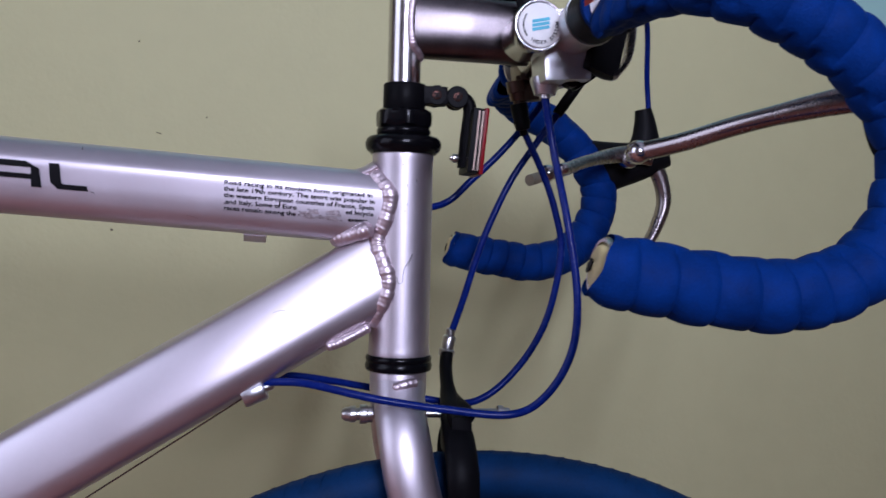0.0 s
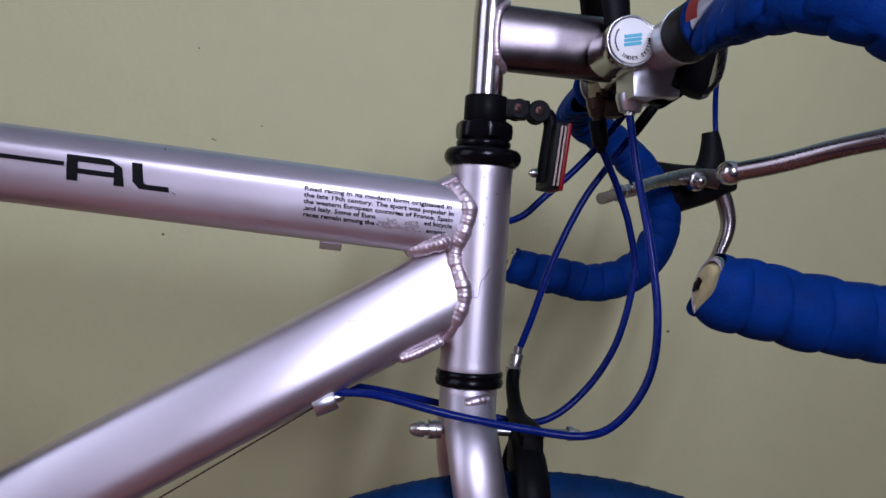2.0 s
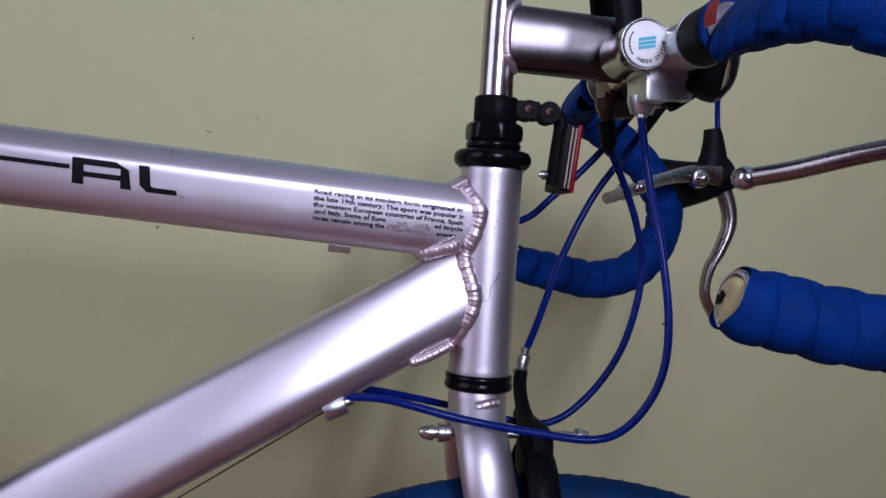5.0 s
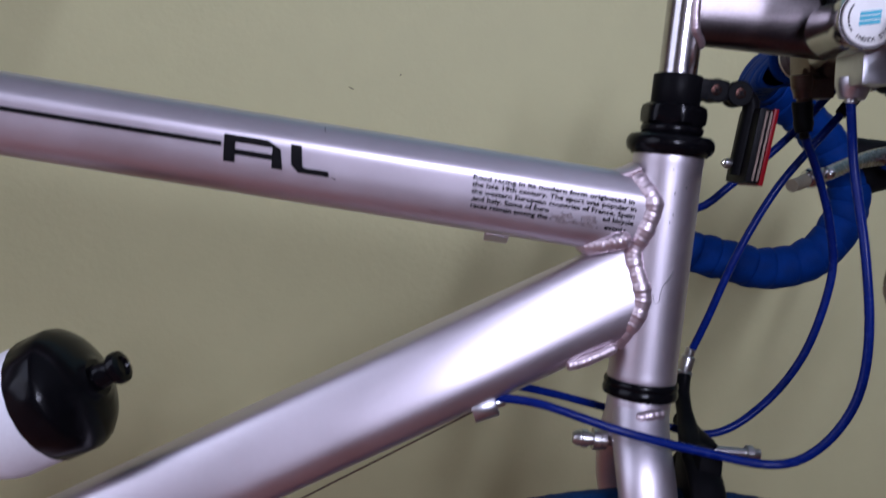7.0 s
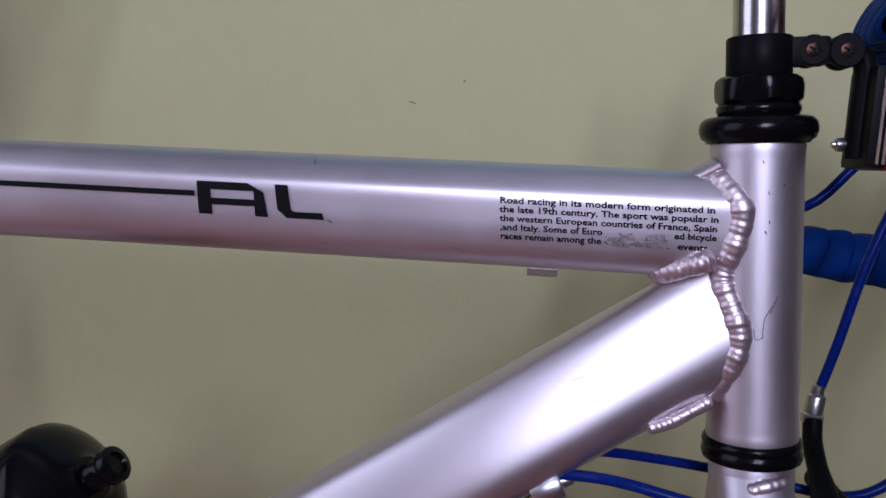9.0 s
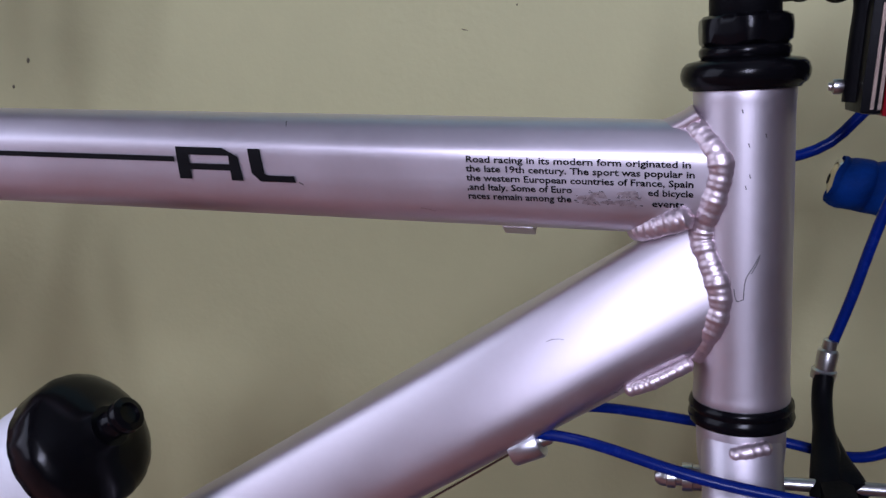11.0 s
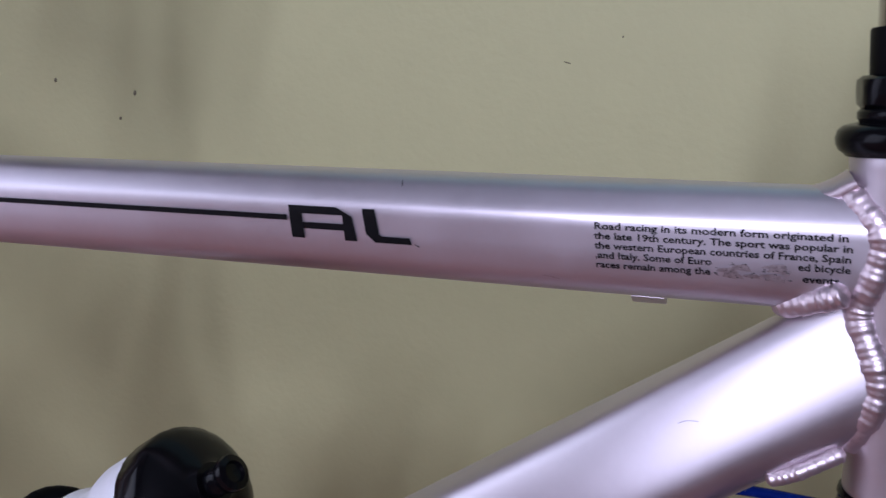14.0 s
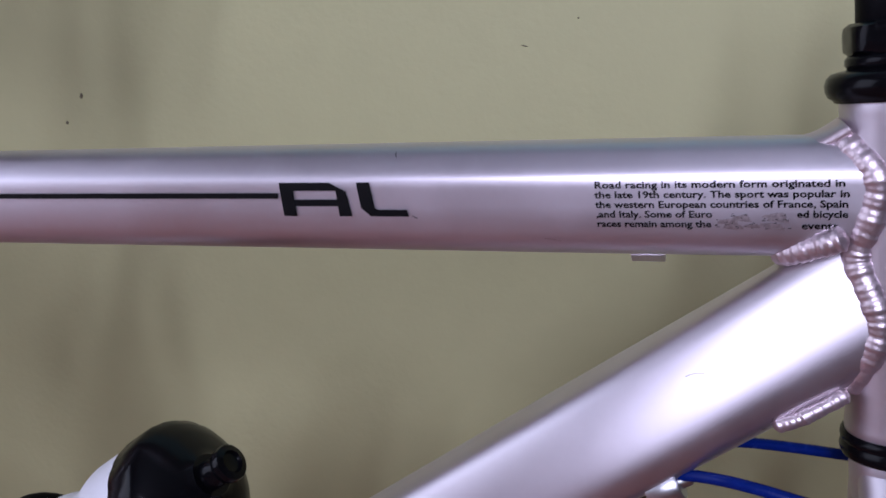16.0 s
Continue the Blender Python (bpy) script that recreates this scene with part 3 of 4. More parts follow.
bm = lathe(mesh(), ((0.0030, -0.005), (0.0058, -0.0045), (0.0060, 0.000), (0.0048, 0.0008), (0.0050, 0.0095), (0.0044, 0.0105), (0.0034, 0.0110), (0.0034, 0.0155), (0.0026, 0.0160)), along((0.0420, 0.0515, -0.004), (0.0470, 0.0515, 0.027)), 18)
part("barrel_adjuster", bm, STEEL, caliper, "steel barrel adjuster")

# stops and bare wires on the down tube
for s in (-1, 1):
    c = down_at(-0.1075) - DOWN_UP * (DOWN_R * 0.90) + Vector((0, s * 0.0165, 0))
    d = (DOWN_DIR + Vector((0.10, 0, -0.10))).normalized()
    bm = lathe(mesh(), ((0.0030, -0.0075), (0.0074, -0.0075), (0.0078, -0.0068), (0.0078, 0.0062), (0.0072, 0.0072), (0.0035, 0.0074)), Matrix.Translation(c + Vector((0, 0, -0.002))) @ d.to_track_quat("Z", "Y").to_matrix().to_4x4(), 26)
    block(bm, (0.006, 0.010, 0.013), Matrix.Translation(c + DOWN_UP * 0.005 + Vector((0, -s * 0.003, 0))) @ d.to_track_quat("Z", "Y").to_matrix().to_4x4(), 0.001)
    stop = part("cable_stop", bm, ALLOY, bicycle, "silver cable stop welded to the down tube")
    a = c + d * 0.006 + Vector((0, 0, -0.002))
    part("ferrule", lathe(mesh(), ((0.0022, 0), (0.0034, 0.0), (0.0034, 0.005), (0.0029, 0.0065), (0.002, 0.0065)), along(a, a + d), 18), STEEL, stop)
    b = down_at(-0.47) - DOWN_UP * (DOWN_R + (0.020 if s < 0 else 0.004)) + Vector((0, s * 0.006, 0))
    part("inner_wire", sweep(mesh(), [c - DOWN_DIR * 0.004 + Vector((0, 0, -0.002)), b], 0.0006, 6), DULL_ALLOY, stop, "bare steel inner wire")

# stem: quill, welded extension, bar clamp
bm = lathe(mesh(), ((0.0109, 0.120), (0.0111, 0.122), (0.0111, 0.236), (0.0107, 0.2465), (0.0092, 0.2535), (0.0060, 0.2570), (0.0015, 0.2580)), pose(-0.0006, 0, 0), 48)
stem = part("stem", bm, CHROME, bicycle, "polished silver quill stem")


def squared(a):
    """Turns a round section into one with flat flanks and rounded corners."""
    return (abs(math.cos(a)) ** 2.5 + abs(math.sin(a)) ** 2.5) ** (-1 / 2.5)


ext = [Vector((x, 0, 0.2232 - 0.022 * (x - 0.0))) for x in np.linspace(-0.002, 0.088, 24)]
bm = sweep(mesh(), ext, lambda k, n, a: tuple(v * squared(a) for v in (0.0104 + 0.0042 * min(1, k / n * 2.2), 0.0222 - 0.001 * k / n)), 48, side=(0, 1, 0))
part("extension", bm, STEM_ALLOY, stem)
for s in (1, -1):
    bead("weld_bead", [(0.0095, -0.002 * s, 0.2465), (0.0085, -0.0065 * s, 0.2440), (0.0035, -0.0112 * s, 0.2380), (0.0020, -0.0118 * s, 0.2230), (0.0035, -0.0112 * s, 0.2085), (0.0085, -0.0065 * s, 0.2025), (0.0095, -0.002 * s, 0.1995)], stem, 0.0026, 0.0021)
BAR = Vector((0.1010, 0, 0.2130))
bm = lathe(mesh(), ((0.0135, -0.021), (0.0195, -0.021), (0.0208, -0.0195), (0.0208, 0.0195), (0.0195, 0.021), (0.0135, 0.021)), Matrix.Translation(BAR) @ pose(0, 0, 0, 90), 40)
part("bar_clamp", bm, CHROME, stem)
for k in range(7):
    z = 0.168 + 0.0095 * k + 0.018
    bm = block(mesh(), (0.0005, 0.0022, 0.0052), pose(-0.0006, 0, 0) @ pose(0, 0, 0, 0, 0, -62) @ pose(-0.0112, 0, z), 0)
    part("print_bar", bm, INK, stem, "worn dark print on the quill")

# handlebar: bare tube, tape, end plugs
SIDE = [(BAR.x, 0.0, BAR.z), (BAR.x, 0.06, BAR.z), (BAR.x + 0.001, 0.13, BAR.z), (BAR.x + 0.010, 0.175, BAR.z - 0.002), (0.130, 0.198, 0.2030), (0.163, 0.204, 0.1840), (0.190, 0.205, 0.1590), (0.2075, 0.205, 0.1270),
        (0.2010, 0.205, 0.0920), (0.1780, 0.205, 0.0670), (0.1480, 0.205, 0.0575), (0.1200, 0.205, 0.0600), (0.0900, 0.205, 0.0650), (0.0668, 0.205, 0.0693)]
bm = mesh()
sweep(bm, [Vector((BAR.x, y, BAR.z)) for y in np.linspace(-0.12, 0.09, 12)], 0.0128, 28)
handlebar = part("handlebar", bm, CHROME, bicycle, "drop handlebar wrapped in blue tape")
for s in (-1, 1):
    # the near drop reaches further ahead than the far one
    ahead = 0.016 if s < 0 else 0.003
    pts = [(x + ahead * min(max((x - 0.10) / 0.08, 0), 1), y * s, z) for x, y, z in SIDE]
    line, run = spline(pts, 980)
    start = next(k for k, p in enumerate(line) if abs(p.y) > (0.113 if s < 0 else 0.084))
    line = line[start:]
    step = run / 979

    def wrap(k, n, a):
        d = k * step + 0.010 * (a / (2 * math.pi)) * s
        f = (d / 0.0178 + 0.16 * math.sin(d * 47 + s) + 0.05 * math.sin(a)) % 1.0
        lip = 0.0017 * math.sqrt(max(math.sin(math.pi * min(1, 0.10 + 0.90 * f)), 0)) * (1 - math.exp(-f * 22)) - 0.0005 * f
        wob = 0.00025 * math.sin(3 * a + d * 130) + 0.0003 * math.sin(d * 210 + 2 * a)
        return 0.0158 + lip + wob + 0.0005 * math.sin(d * 23) - (0.0015 if k < 4 else 0)
    part("tape_edge", lathe(mesh(), ((0.0126, 0.0), (0.0160, -0.0004), (0.0172, 0.0012), (0.0170, 0.0040), (0.0126, 0.0042)), along(line[0], line[6]), 36), TAPE, handlebar)
    e, d = line[-1].copy(), (line[-1] - line[-8]).normalized()
    bm = sweep(mesh(), line, wrap, 48, caps=False)
    # the last turn is torn off askew and folds over the lower edge of the tube
    low = Vector((0, -0.55, -0.83))
    for v in bm.verts:
        w = ((v.co - e).dot(d) + 0.016) / 0.016
        if w > 0:
            r = v.co - e - d * (v.co - e).dot(d)
            g = r.normalized().dot(low)
            shift = (0.0045 * g + 0.0008 * math.sin(5 * g + 1)) * w
            v.co += d * shift - r * (0.55 * max(0, g) * max(0, w - 0.4) ** 2 + 0.09 * max(0, w - 0.5))
    part("bar_tape", bm, TAPE, handlebar, "wrinkled blue bar tape", smooth=70)
    bm = lathe(mesh(), ((0.0118, -0.020), (0.0118, -0.0022), (0.0122, -0.0006), (0.0136, -0.0004), (0.0145, -0.0014), (0.0146, -0.0030), (0.0138, -0.0060), (0.0138, -0.020)), along(e, e + d), 40)
    part("bare_end", bm, CHROME, handlebar, "bare silver tube end")
    bm = lathe(mesh(), ((0.0117, -0.0060), (0.0117, -0.0016), (0.0104, 0.0004), (0.0080, 0.0014), (0.0040, 0.0010), (0.0002, 0.0022)), along(e, e + d), 40, wobble=lambda r, h, a: r * (1 + 0.03 * math.sin(3 * a) + 0.02 * math.sin(7 * a + 1)))
    part("end_plug", bm, PLUG, handlebar, "yellowed torn plug in the bar end")
    # flat black disc in place of the shade inside the torn plug
    bm = lathe(mesh(), ((0.0002, 0.0), (0.0028, 0.0), (0.0031, 0.0008), (0.0002, 0.0012)), along(e + d * 0.0012 + Vector((0, 0.0052, 0.0005)), e + d * 2 + Vector((0, 0.0052, 0.0005))), 18, wobble=lambda r, h, a: r * (1 + 0.25 * math.sin(2 * a) + 0.15 * math.sin(5 * a)))
    part("hollow", bm, PLASTIC, handlebar, "black disc standing in for the plug's shaded hollow")
    bm = lathe(mesh(), ((0.0002, 0.0), (0.0030, 0.0), (0.0028, 0.0012), (0.0002, 0.0020)), along(e + d * 0.0004 + Vector((0, 0.0035, -0.0078)), e + d * 2 + Vector((0, 0.0035, -0.0078))), 18, wobble=lambda r, h, a: r * (1 + 0.3 * math.sin(2 * a + 1) + 0.12 * math.sin(5 * a)))
    part("torn_flap", bm, LABEL, handlebar, "pale torn flap of plastic")
    if s < 0:
        p0 = next(k for k, p in enumerate(line) if abs(p.y) > 0.122)
        run_dir = (line[p0 + 20] - line[p0]).normalized()
        up = Vector((-0.78, -0.45, 0.15))
        up = (up - run_dir * up.dot(run_dir)).normalized()
        across = run_dir.cross(up)
        rows = []
        bm = mesh()
        for k in range(12):
            rows.append([bm.verts.new(line[p0 + 2 * k] + (up * math.cos(q) + across * math.sin(q)) * 0.0178) for q in np.linspace(-0.42, 0.42, 9)])
        for u, v in zip(rows, rows[1:]):
            for k in range(8):
                bm.faces.new((u[k], u[k + 1], v[k + 1], v[k]))
        part("finishing_tape", bm, RED_TAPE, handlebar, "scrap of red finishing tape")
    bm = lathe(mesh(), ((0.0126, -0.0012), (0.0166, -0.0012), (0.0169, -0.0007), (0.0169, 0.0007), (0.0166, 0.0012), (0.0126, 0.0012)), Matrix.Translation((BAR.x, s * (0.0865 if s < 0 else 0.0700), BAR.z)) @ pose(0, 0, 0, 90), 32)
    part("clamp_ring", bm, ALLOY, handlebar)
    if s < 0:
        # black sleeve; its outer length stands in for tape lying in shade
        bm = lathe(mesh(), ((0.0126, 0.0), (0.0158, 0.0), (0.0164, 0.002), (0.0162, 0.014), (0.0167, 0.022), (0.0164, 0.026), (0.0158, 0.028), (0.0126, 0.028)), Matrix.Translation((BAR.x, s * 0.0882, BAR.z)) @ pose(0, 0, 0, -90 * s), 32)
        part("sleeve", bm, RUBBER, handlebar, "black sleeve on the bar, lengthened in place of shaded tape")


# brake levers, with their inner extension levers
def brake_lever(s):
    line, _ = spline([(0.2050, s * 0.205, 0.1480), (0.2240, s * 0.205, 0.1510), (0.2480, s * 0.205, 0.1560), (0.2650, s * 0.205, 0.1630), (0.2730, s * 0.205, 0.1670)], 26)
    bm = sweep(mesh(), line, lambda k, n, a: (0.0135 + 0.002 * math.sin(math.pi * k / n), 0.0270 - 0.0105 * math.sin(1.5 * k / n)), 24, side=(0, 1, 0))
    hood = part("brake_lever", bm, RUBBER, bicycle, "black rubber hood with polished brake lever")
    line, _ = spline([(0.2540, s * 0.205, 0.1600), (0.2560, s * 0.205, 0.1780), (0.2550, s * 0.205, 0.1950), (0.2530, s * 0.205, 0.2060)], 20)
    part("horn", sweep(mesh(), line, lambda k, n, a: (0.0115 - 0.004 * k / n, 0.0200 - 0.0125 * (k / n) ** 0.7), 20, side=(0, 1, 0)), RUBBER, hood)
    line, _ = spline([(0.2600, s * 0.205, 0.1600), (0.2715, s * 0.205, 0.1420), (0.2765, s * 0.205, 0.1180), (0.2690, s * 0.205, 0.0930), (0.2590, s * 0.205, 0.0720), (0.2570, s * 0.205, 0.0480), (0.2680, s * 0.205, 0.0270)], 50)
    part("lever_blade", sweep(mesh(), line, lambda k, n, a: (0.0082 * (1 - 0.35 * abs(k / n - 0.4)), 0.0088 * (1 - 0.48 * min(1, 1.4 * k / n))), 18, side=(0, 1, 0)), BRUSHED, hood, "polished curved brake lever")
    if s > 0:
        bm = lathe(mesh(), ((0.0084, -0.0150), (0.0086, 0.0030), (0.0080, 0.0048), (0.0058, 0.0056), (0.0056, 0.0080), (0.0046, 0.0104), (0.0024, 0.0120), (0.0002, 0.0124)), axis_y(0.2275, 0.172, 0.1550), 28)
        part("pivot_bolt", bm, CHROME, hood, "domed chrome pivot bolt")
        bm = lathe(mesh(), ((0.0050, -0.0050), (0.0050, 0.0010), (0.0044, 0.0034), (0.0026, 0.0052), (0.0002, 0.0058)), axis_y(0.1450, 0.105, 0.1385), 22)
        part("lever_screw", bm, CHROME, hood)
    y = s * 0.186
    line, _ = spline([(0.2540, y, 0.1600), (0.2380, y - s * 0.004, 0.1605), (0.2100, s * 0.166, 0.1570), (0.1750, s * 0.138, 0.1480), (0.1480, s * 0.113, 0.1385), (0.1270, s * 0.0945, 0.1330)], 50)
    part("extension_lever", sweep(mesh(), line, lambda k, n, a: (0.0052, 0.0095 - 0.0040 * min(1, k / n * 2.0)), 20, side=(0.6, -s * 0.8, 0)), BRUSHED, hood, "polished extension brake lever")
    bm = lathe(mesh(), ((0.0002, -0.0078), (0.0040, -0.0070), (0.0066, -0.0040), (0.0072, 0.0), (0.0066, 0.0040), (0.0040, 0.0070), (0.0002, 0.0078)), axis_y(0.1285, s * 0.0955, 0.1335), 24)
    part("lever_knob", bm, CHROME, hood)
    if s > 0:
        line, _ = spline([(0.1270, 0.0945, 0.1330), (0.118, 0.088, 0.1290), (0.110, 0.082, 0.1265)], 14)
        part("rubber_tip", sweep(mesh(), line, 0.0046, 14), GREY_RUBBER, hood, "grey rubber tip")
    return hood


brake_lever(1)
brake_lever(-1)


def ring_letter(ch, m, size, parent):
    """One printed letter, centred on m and standing outward from the ring's middle."""
    if ch == " ":
        return
    cu = bpy.data.curves.new("print", "FONT")
    cu.body, cu.size, cu.resolution_u, cu.offset, cu.align_x = ch, size, 2, 0.00008, "CENTER"
    tmp = bpy.data.objects.new("print", cu)
    scene.collection.objects.link(tmp)
    bpy.context.view_layer.update()
    me = bpy.data.meshes.new_from_object(tmp.evaluated_get(bpy.context.evaluated_depsgraph_get()))
    bpy.data.objects.remove(tmp)
    me.transform(m)
    me.materials.append(INK)
    ob = new("ring_letter", me)
    ob.parent = parent


# stem shifters: housing, round cap, lever
CAP = (0.0752, -0.0655, 0.2118)


def shifter(s):
    y = 0.0275 * s
    if s < 0:
        bm = block(mesh(), (0.0350, 0.0360, 0.0380), pose(0.1000, -0.0350, 0.2090, 0, -6, 0), 0.0050)
        block(bm, (0.0310, 0.0330, 0.0220), pose(0.0980, -0.0355, 0.1930, 0, -4, 0), 0.0030)
        lathe(bm, ((0.0126, 0.0), (0.0148, 0.0), (0.0150, 0.031), (0.0126, 0.032)), Matrix.Translation((BAR.x, -0.0525, BAR.z)) @ pose(0, 0, 0, 90), 36)
        lathe(bm, ((0.0070, -0.008), (0.0085, -0.004), (0.0098, 0.000), (0.0098, 0.003)), pose(0.0895, -0.0300, 0.1835), 24)
    else:
        bm = block(mesh(), (0.0300, 0.0300, 0.0280), pose(0.0990, 0.0375, 0.2090, 0, -8, 0), 0.0050)
        block(bm, (0.0220, 0.0170, 0.0140), pose(0.0945, 0.0340, 0.1925, 0, -6, 0), 0.0030)
    block(bm, (0.0190, 0.0140, 0.0120), pose(0.0935, y, 0.1860, 0, -6, 0), 0.0030)
    # the far housing carries the floor's brown reflection in its base colour
    body = part("gear_shifter", bm, ALLOY if s < 0 else DULL_ALLOY, bicycle, "cast silver gear shifter beside the stem")
    bm = lathe(mesh(), ((0.0150, -0.040), (0.0150, -0.015), (0.0157, -0.012), (0.0159, 0.0), (0.0154, 0.0009), (0.0145, 0.0010), (0.0134, 0.0004)), pose(*(CAP if s < 0 else (0.0840, 0.0400, 0.2220)), 90 if s < 0 else -90, 0, 0), 40)
    drum = part("drum", bm, CHROME, body)
    if s < 0:
        m = pose(CAP[0], CAP[1] - 0.0005, CAP[2], 90, 0, 0)
        bm = lathe(mesh(), ((0.0002, 0.0002), (0.0135, 0.0002), (0.0137, 0.0008), (0.0131, 0.0012), (0.0002, 0.0013)), m, 40)
        cap = part("label_cap", bm, LABEL, body, "round white cap with teal print")
        for k in range(3):
            part("print_bar", block(mesh(), (0.0110, 0.0019, 0.0003), m @ pose(0.0002, 0.0030 - 0.0025 * k, 0.0015, 0, 0, 12)), TEAL, cap, "teal unreadable print")
        for k, ch in enumerate("INDEX SYSTEM"):
            a = math.radians(-120 + 11.6 * k)
            ring_letter(ch, m @ pose(0.0116 * math.cos(a), 0.0116 * math.sin(a), 0.00145, 0, 0, math.degrees(a) + 90), 0.0031, cap)
        for k in range(7):
            a = math.radians(150 + 11 * k)
            part("print_bar", block(mesh(), (0.0016, 0.0009, 0.0003), m @ pose(0.0108 * math.cos(a), 0.0108 * math.sin(a), 0.0014, 0, 0, math.degrees(a) + 90)), INK, cap)
    line, _ = spline([(0.0790, y * 0.75, 0.2150), (0.0800, y * 0.80, 0.2330), (0.0770, y * 0.80, 0.2540), (0.0710, y * 0.78, 0.2800)], 26)
    part("shift_lever", sweep(mesh(), line, lambda k, n, a: (0.0038, 0.0062 + 0.0034 * math.sin(2.9 * k / n)), 18, side=(0, 1, 0)), PLASTIC, body, "black plastic shift lever")
    bm = lathe(mesh(), ((0.0065, -0.010), (0.0065, -0.002), (0.0058, -0.0015), (0.0052, 0.004), (0.0036, 0.0045), (0.0036, 0.0080), (0.0028, 0.0082)), along((0.0895, -0.0300, 0.1815), (0.0898, -0.0290, 0.1700)) if s < 0 else along((0.0840, 0.0240, 0.1840), (0.0875, 0.0260, 0.1700)), 22)
    part("barrel_adjuster", bm, STEEL if s < 0 else DULL_ALLOY, body)
    if s > 0:
        bm = lathe(mesh(), ((0.0060, 0.0), (0.0064, 0.002), (0.0058, 0.012), (0.0062, 0.013), (0.0052, 0.019), (0.0030, 0.0195), (0.0028, 0.0235)), along((0.0855, 0.0255, 0.1780), (0.0905, 0.0280, 0.1580)), 22)
        part("boot", bm, RUBBER, body, "black cable sleeve")


shifter(-1)
shifter(1)
# black lever bracket under the near bar
bm = block(mesh(), (0.0250, 0.0120, 0.0400), pose(0.1230, -0.0480, 0.2060, 0, 14, 20), 0.0050)
block(bm, (0.0100, 0.0100, 0.0300), pose(0.1080, -0.0430, 0.2000, 0, -12, 10), 0.0030)
block(bm, (0.0200, 0.0090, 0.0120), pose(0.1120, -0.0360, 0.1880, 0, -35, 0), 0.0030)
lathe(bm, ((0.0002, -0.006), (0.0052, -0.006), (0.0058, -0.005), (0.0058, 0.004), (0.0030, 0.006), (0.0002, 0.006)), axis_y(0.1040, -0.0400, 0.1850), 18)
bracket = part("bar_bracket", bm, PLASTIC, bicycle, "black plastic bracket under the bar")
line, _ = spline([(0.1395, -0.0500, 0.2290), (0.1400, -0.0500, 0.2120), (0.1370, -0.0500, 0.1960), (0.1290, -0.0500, 0.1850)], 18)
part("edge_plate", sweep(mesh(), line, lambda k, n, a: (0.0085, 0.0016), 14, side=(0, 1, 0)), BRUSHED, bracket, "bright metal edge plate")

# cables
def cable(points):
    line, _ = spline(points, 110)
    part("cable_housing", sweep(mesh(), line, 0.0026, 12), CABLE, bicycle, "glossy blue cable housing")


cable([(-0.0905, -0.0165, -0.0165), (-0.0800, -0.0200, -0.0150), (-0.0600, -0.0280, -0.0150), (-0.0170, -0.0360, -0.0235), (0.0270, -0.0380, -0.0300), (0.0690, -0.0420, -0.0328), (0.0905, -0.0480, -0.0195), (0.1060, -0.0500, 0.0085), (0.1095, -0.0480, 0.0440), (0.1040, -0.0420, 0.0900), (0.0972, -0.0290, 0.1370), (0.0898, -0.0290, 0.1740)])
cable([(-0.0905, 0.0165, -0.0165), (-0.0780, 0.0220, -0.0175), (-0.0550, 0.0310, -0.0215), (-0.0100, 0.0400, -0.0310), (0.0250, 0.0400, -0.0385), (0.0594, 0.0300, -0.0386), (0.0890, 0.0300, -0.0165), (0.1115, 0.0300, 0.0205), (0.1215, 0.0300, 0.0698), (0.1160, 0.0300, 0.1022), (0.1056, 0.0300, 0.1299), (0.0905, 0.0285, 0.1590)])
cable([(0.0440, 0.0520, 0.0060), (0.0525, 0.0510, 0.0315), (0.0668, 0.0500, 0.0781), (0.0858, 0.0500, 0.1210), (0.1057, 0.0500, 0.1517), (0.1300, 0.0500, 0.1873), (0.1600, 0.0600, 0.2350), (0.2000, 0.1000, 0.2900), (0.2400, 0.1700, 0.2800), (0.2540, 0.2000, 0.2350), (0.2590, 0.2050, 0.2000)])
cable([(-0.2000, 0.0280, 0.1150), (-0.0900, 0.0300, 0.1050), (-0.0300, 0.0360, 0.0990), (0.0310, 0.0500, 0.1029), (0.0575, 0.0500, 0.1233), (0.0880, 0.0500, 0.1546), (0.1150, 0.0500, 0.1900), (0.1350, 0.0300, 0.2250), (0.1900, -0.0400, 0.2900), (0.2450, -0.1600, 0.2800), (0.2590, -0.2050, 0.2000)])

# black sleeve round the upper run of the front brake cable
part("cable_sleeve", lathe(mesh(), ((0.0027, 0.0), (0.0038, 0.0005), (0.0042, 0.004), (0.0042, 0.038), (0.0036, 0.042), (0.0027, 0.0422)), along((0.1215, 0.0500, 0.1745), (0.1455, 0.0500, 0.2095)), 18), RUBBER, bicycle, "black cable sleeve")

# rear of the frame, which casts its shade on the wall
BB = down_at(-0.585)
REAR = Vector((-1.02, 0, -0.1056))
bm = lathe(mesh(), ((0.010, -0.034), (0.021, -0.034), (0.021, 0.034), (0.010, 0.034)), Matrix.Translation(BB) @ pose(0, 0, 0, 90), 32)
part("bottom_bracket", bm, SILVER, bicycle)
part("seat_tube", sweep(mesh(), [BB, Vector((SEAT_X, 0, 0.165))], 0.0165, 28), SILVER, bicycle)
part("seat_post", sweep(mesh(), [Vector((SEAT_X, 0, 0.10)), Vector((SEAT_X - 0.002, 0, 0.43))], 0.0135, 24), CHROME, bicycle)
line, _ = spline([(SEAT_X + 0.12, 0, 0.372), (SEAT_X + 0.05, 0, 0.394), (SEAT_X - 0.04, 0, 0.422), (SEAT_X - 0.13, 0, 0.460)], 30)
part("saddle", sweep(mesh(), line, lambda k, n, a: (0.026 + 0.050 * (k / n) ** 2, 0.032 + 0.006 * k / n), 24, side=(0, 1, 0)), SADDLE, bicycle, "black saddle")
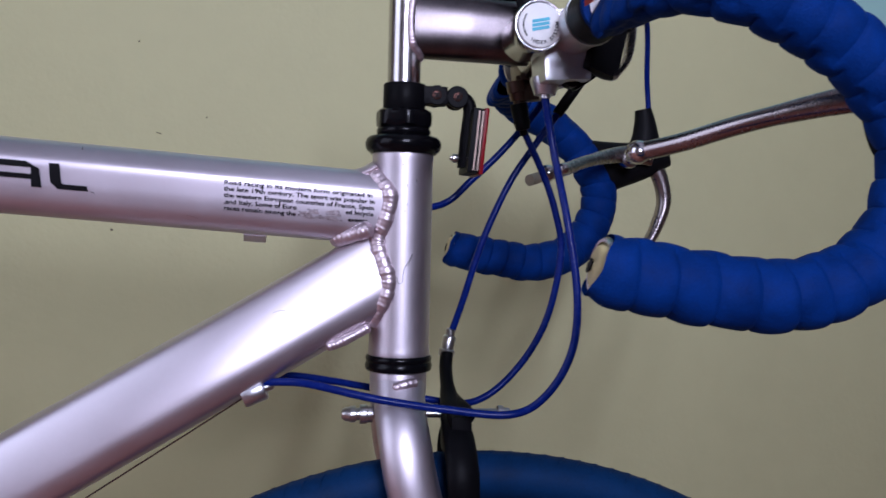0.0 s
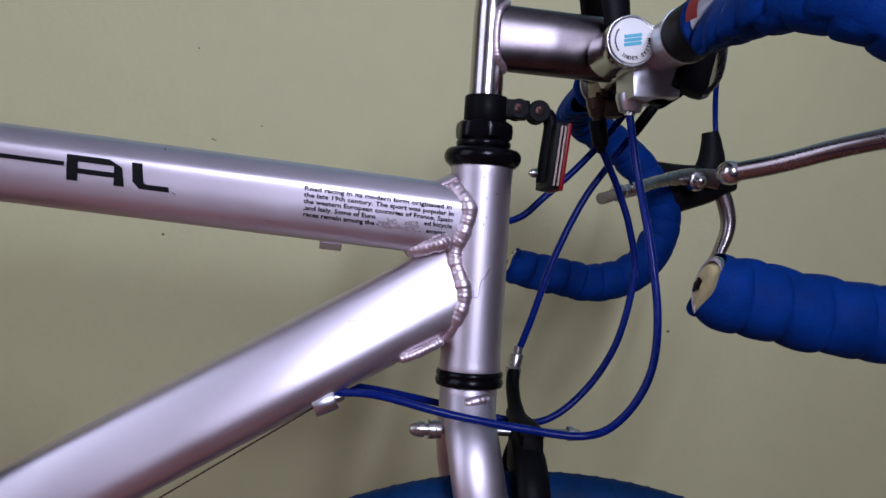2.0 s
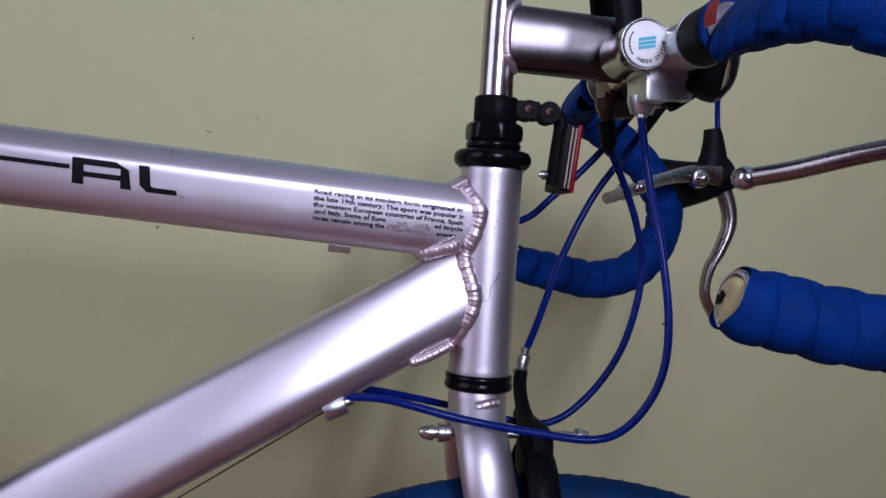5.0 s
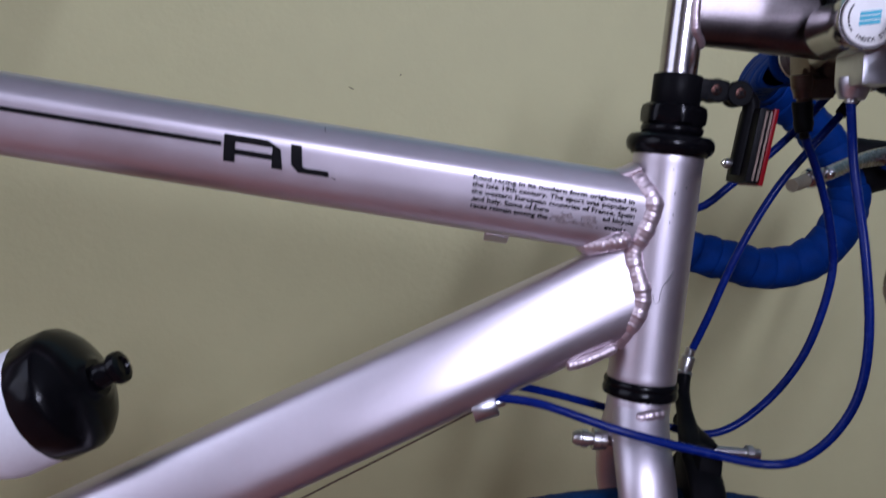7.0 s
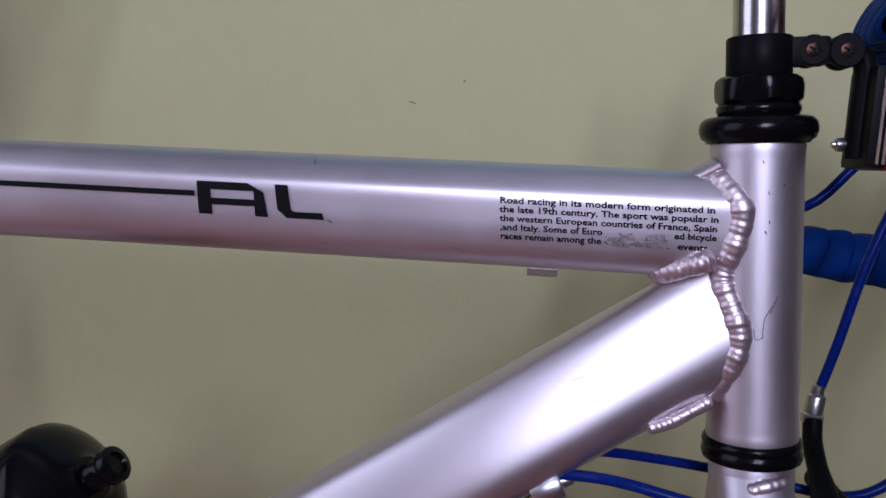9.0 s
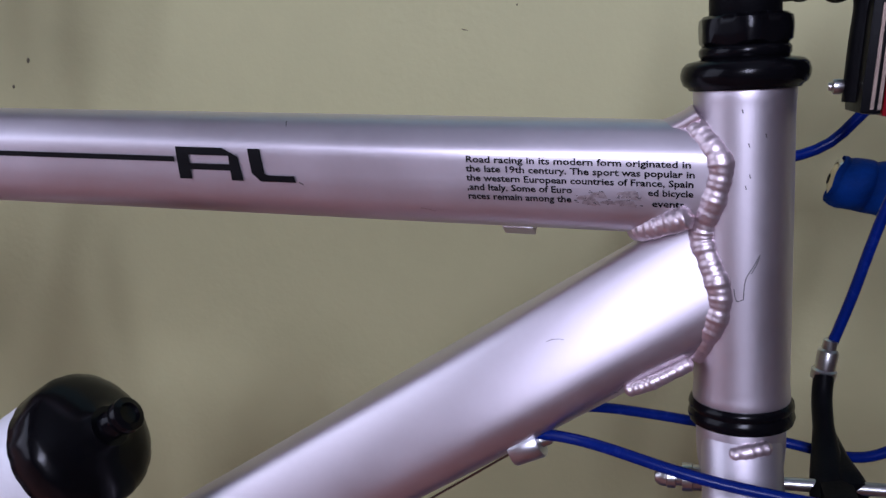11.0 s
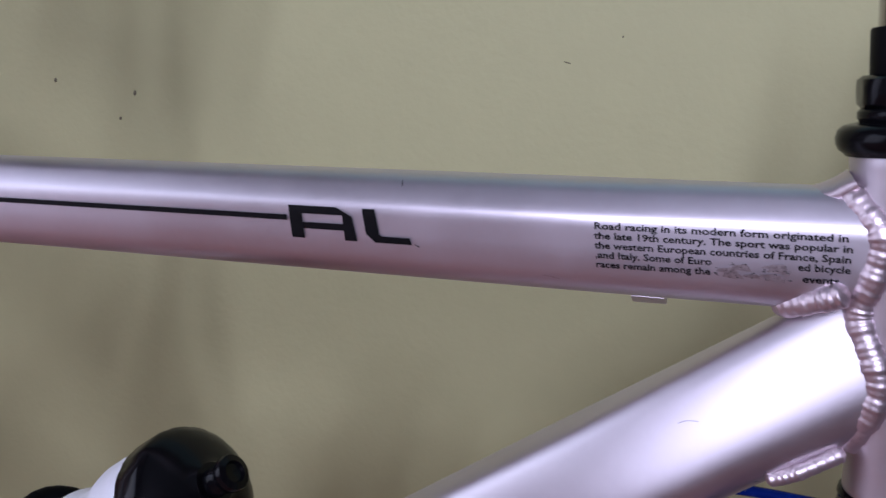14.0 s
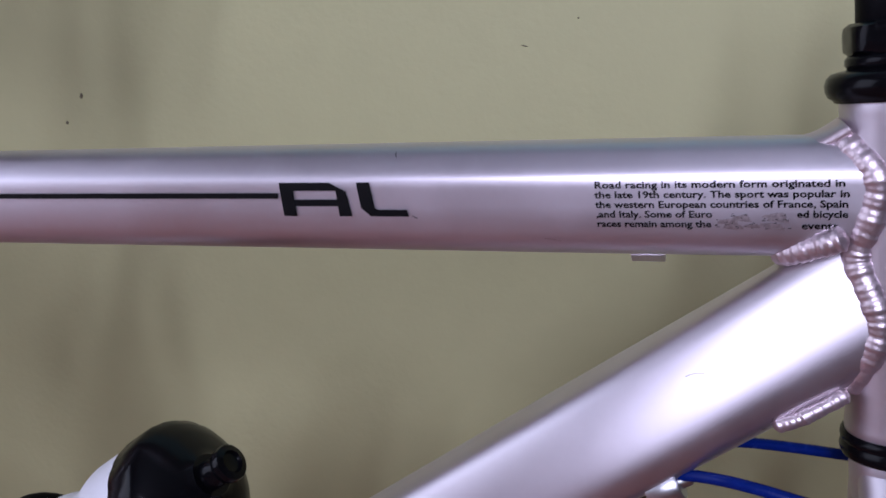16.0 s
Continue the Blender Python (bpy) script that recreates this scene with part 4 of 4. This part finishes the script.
for s in (-1, 1):
    part("seat_stay", sweep(mesh(), [Vector((SEAT_X, s * 0.014, 0.12)), Vector((REAR.x, s * 0.062, REAR.z))], 0.008, 16), SILVER, bicycle)
    part("chain_stay", sweep(mesh(), [BB + Vector((0, s * 0.022, 0)), Vector((REAR.x, s * 0.062, REAR.z))], 0.010, 16), SILVER, bicycle)
wheel("rear_wheel", REAR, "rear wheel with a blue tyre and black rim")

# bottle cage on the down tube
LID = Vector((-0.3490, -0.012, -0.0418))
BOTTLE_R = 0.0368
LEAN = (DOWN_DIR + Vector((0, -0.10, 0))).normalized()
m = Matrix.Translation(LID) @ LEAN.to_track_quat("Z", "Y").to_matrix().to_4x4()
bm = mesh()
foot = down_at(-0.44) + DOWN_UP * (DOWN_R + 0.003)
line = [foot - DOWN_DIR * 0.05, foot + DOWN_DIR * 0.06]
sweep(bm, line, lambda k, n, a: (0.010, 0.003), 12, side=(0, 1, 0))
cage = part("bottle_cage", bm, PLASTIC, bicycle, "black wire bottle cage")
hoop = []
for k in range(33):
    a = math.pi * 2 * k / 32
    hoop.append(LID - DOWN_DIR * 0.098 + DOWN_UP * ((BOTTLE_R + 0.0045 + 0.004 * max(0, math.cos(a)) ** 2) * math.cos(a)) + Vector((0, (BOTTLE_R + 0.0045) * math.sin(a), 0)))
part("hoop", sweep(mesh(), hoop, 0.0040, 12, caps=False), PLASTIC, cage)
for s in (-1, 1):
    line, _ = spline([LID - DOWN_DIR * 0.090 + Vector((0, s * 0.036, 0)) - DOWN_UP * 0.014, LID - DOWN_DIR * 0.13 + Vector((0, s * 0.034, 0)) - DOWN_UP * 0.020, foot - DOWN_DIR * 0.045 + Vector((0, s * 0.006, 0))], 20)
    part("wire", sweep(mesh(), line, 0.003, 10), PLASTIC, cage)

# water bottle in the cage
bottle = new("water_bottle")
bottle.matrix_world = ROOT @ m
tagged(bottle, "white plastic water bottle with a black sports cap", "bottle")
I = Matrix.Identity(4)
R = BOTTLE_R
body = part("bottle_body", lathe(mesh(), ((0.02, -0.190), (R - 0.003, -0.190), (R, -0.186), (R, -0.085), (R - 0.0010, -0.080), (R - 0.0045, -0.072), (R - 0.0050, -0.060), (R - 0.0045, -0.048), (R - 0.001, -0.038), (R, -0.032), (R, -0.010), (R - 0.001, 0.0), (R - 0.004, 0.003), (0.02, 0.003)), I, 56), WHITE, bottle, "translucent white ribbed bottle body")
for k in range(5):
    part("print_bar", block(mesh(), (0.0006, 0.010 - 0.001 * (k % 3), 0.0028), pose(0, 0, 0, 0, 0, 160 + 7 * k) @ pose(R, 0, -0.098 - 0.001 * k), 0), INK, body, "dark unreadable print")
lid = part("bottle_cap", lathe(mesh(), ((0.025, -0.004), (R + 0.0006, -0.004), (R + 0.0014, -0.003), (R + 0.0014, 0.013), (R + 0.0004, 0.0160), (R - 0.004, 0.0205), (R - 0.011, 0.0250), (R - 0.020, 0.0285), (0.0125, 0.0300), (0.0115, 0.0310), (0.004, 0.0312)), I, 72, wobble=lambda r, h, a: r * (1 - (0.010 if r > R and math.sin(18 * a) > 0.75 else 0))), BLACK, bottle, "glossy black screw cap")
part("spout", lathe(mesh(), ((0.0080, 0.029), (0.0080, 0.036), (0.0072, 0.0375), (0.0072, 0.0405), (0.0096, 0.0425), (0.0100, 0.0450), (0.0094, 0.0475), (0.0060, 0.0485), (0.0050, 0.0465), (0.0002, 0.0460)), I, 36), BLACK, lid, "black pull spout")
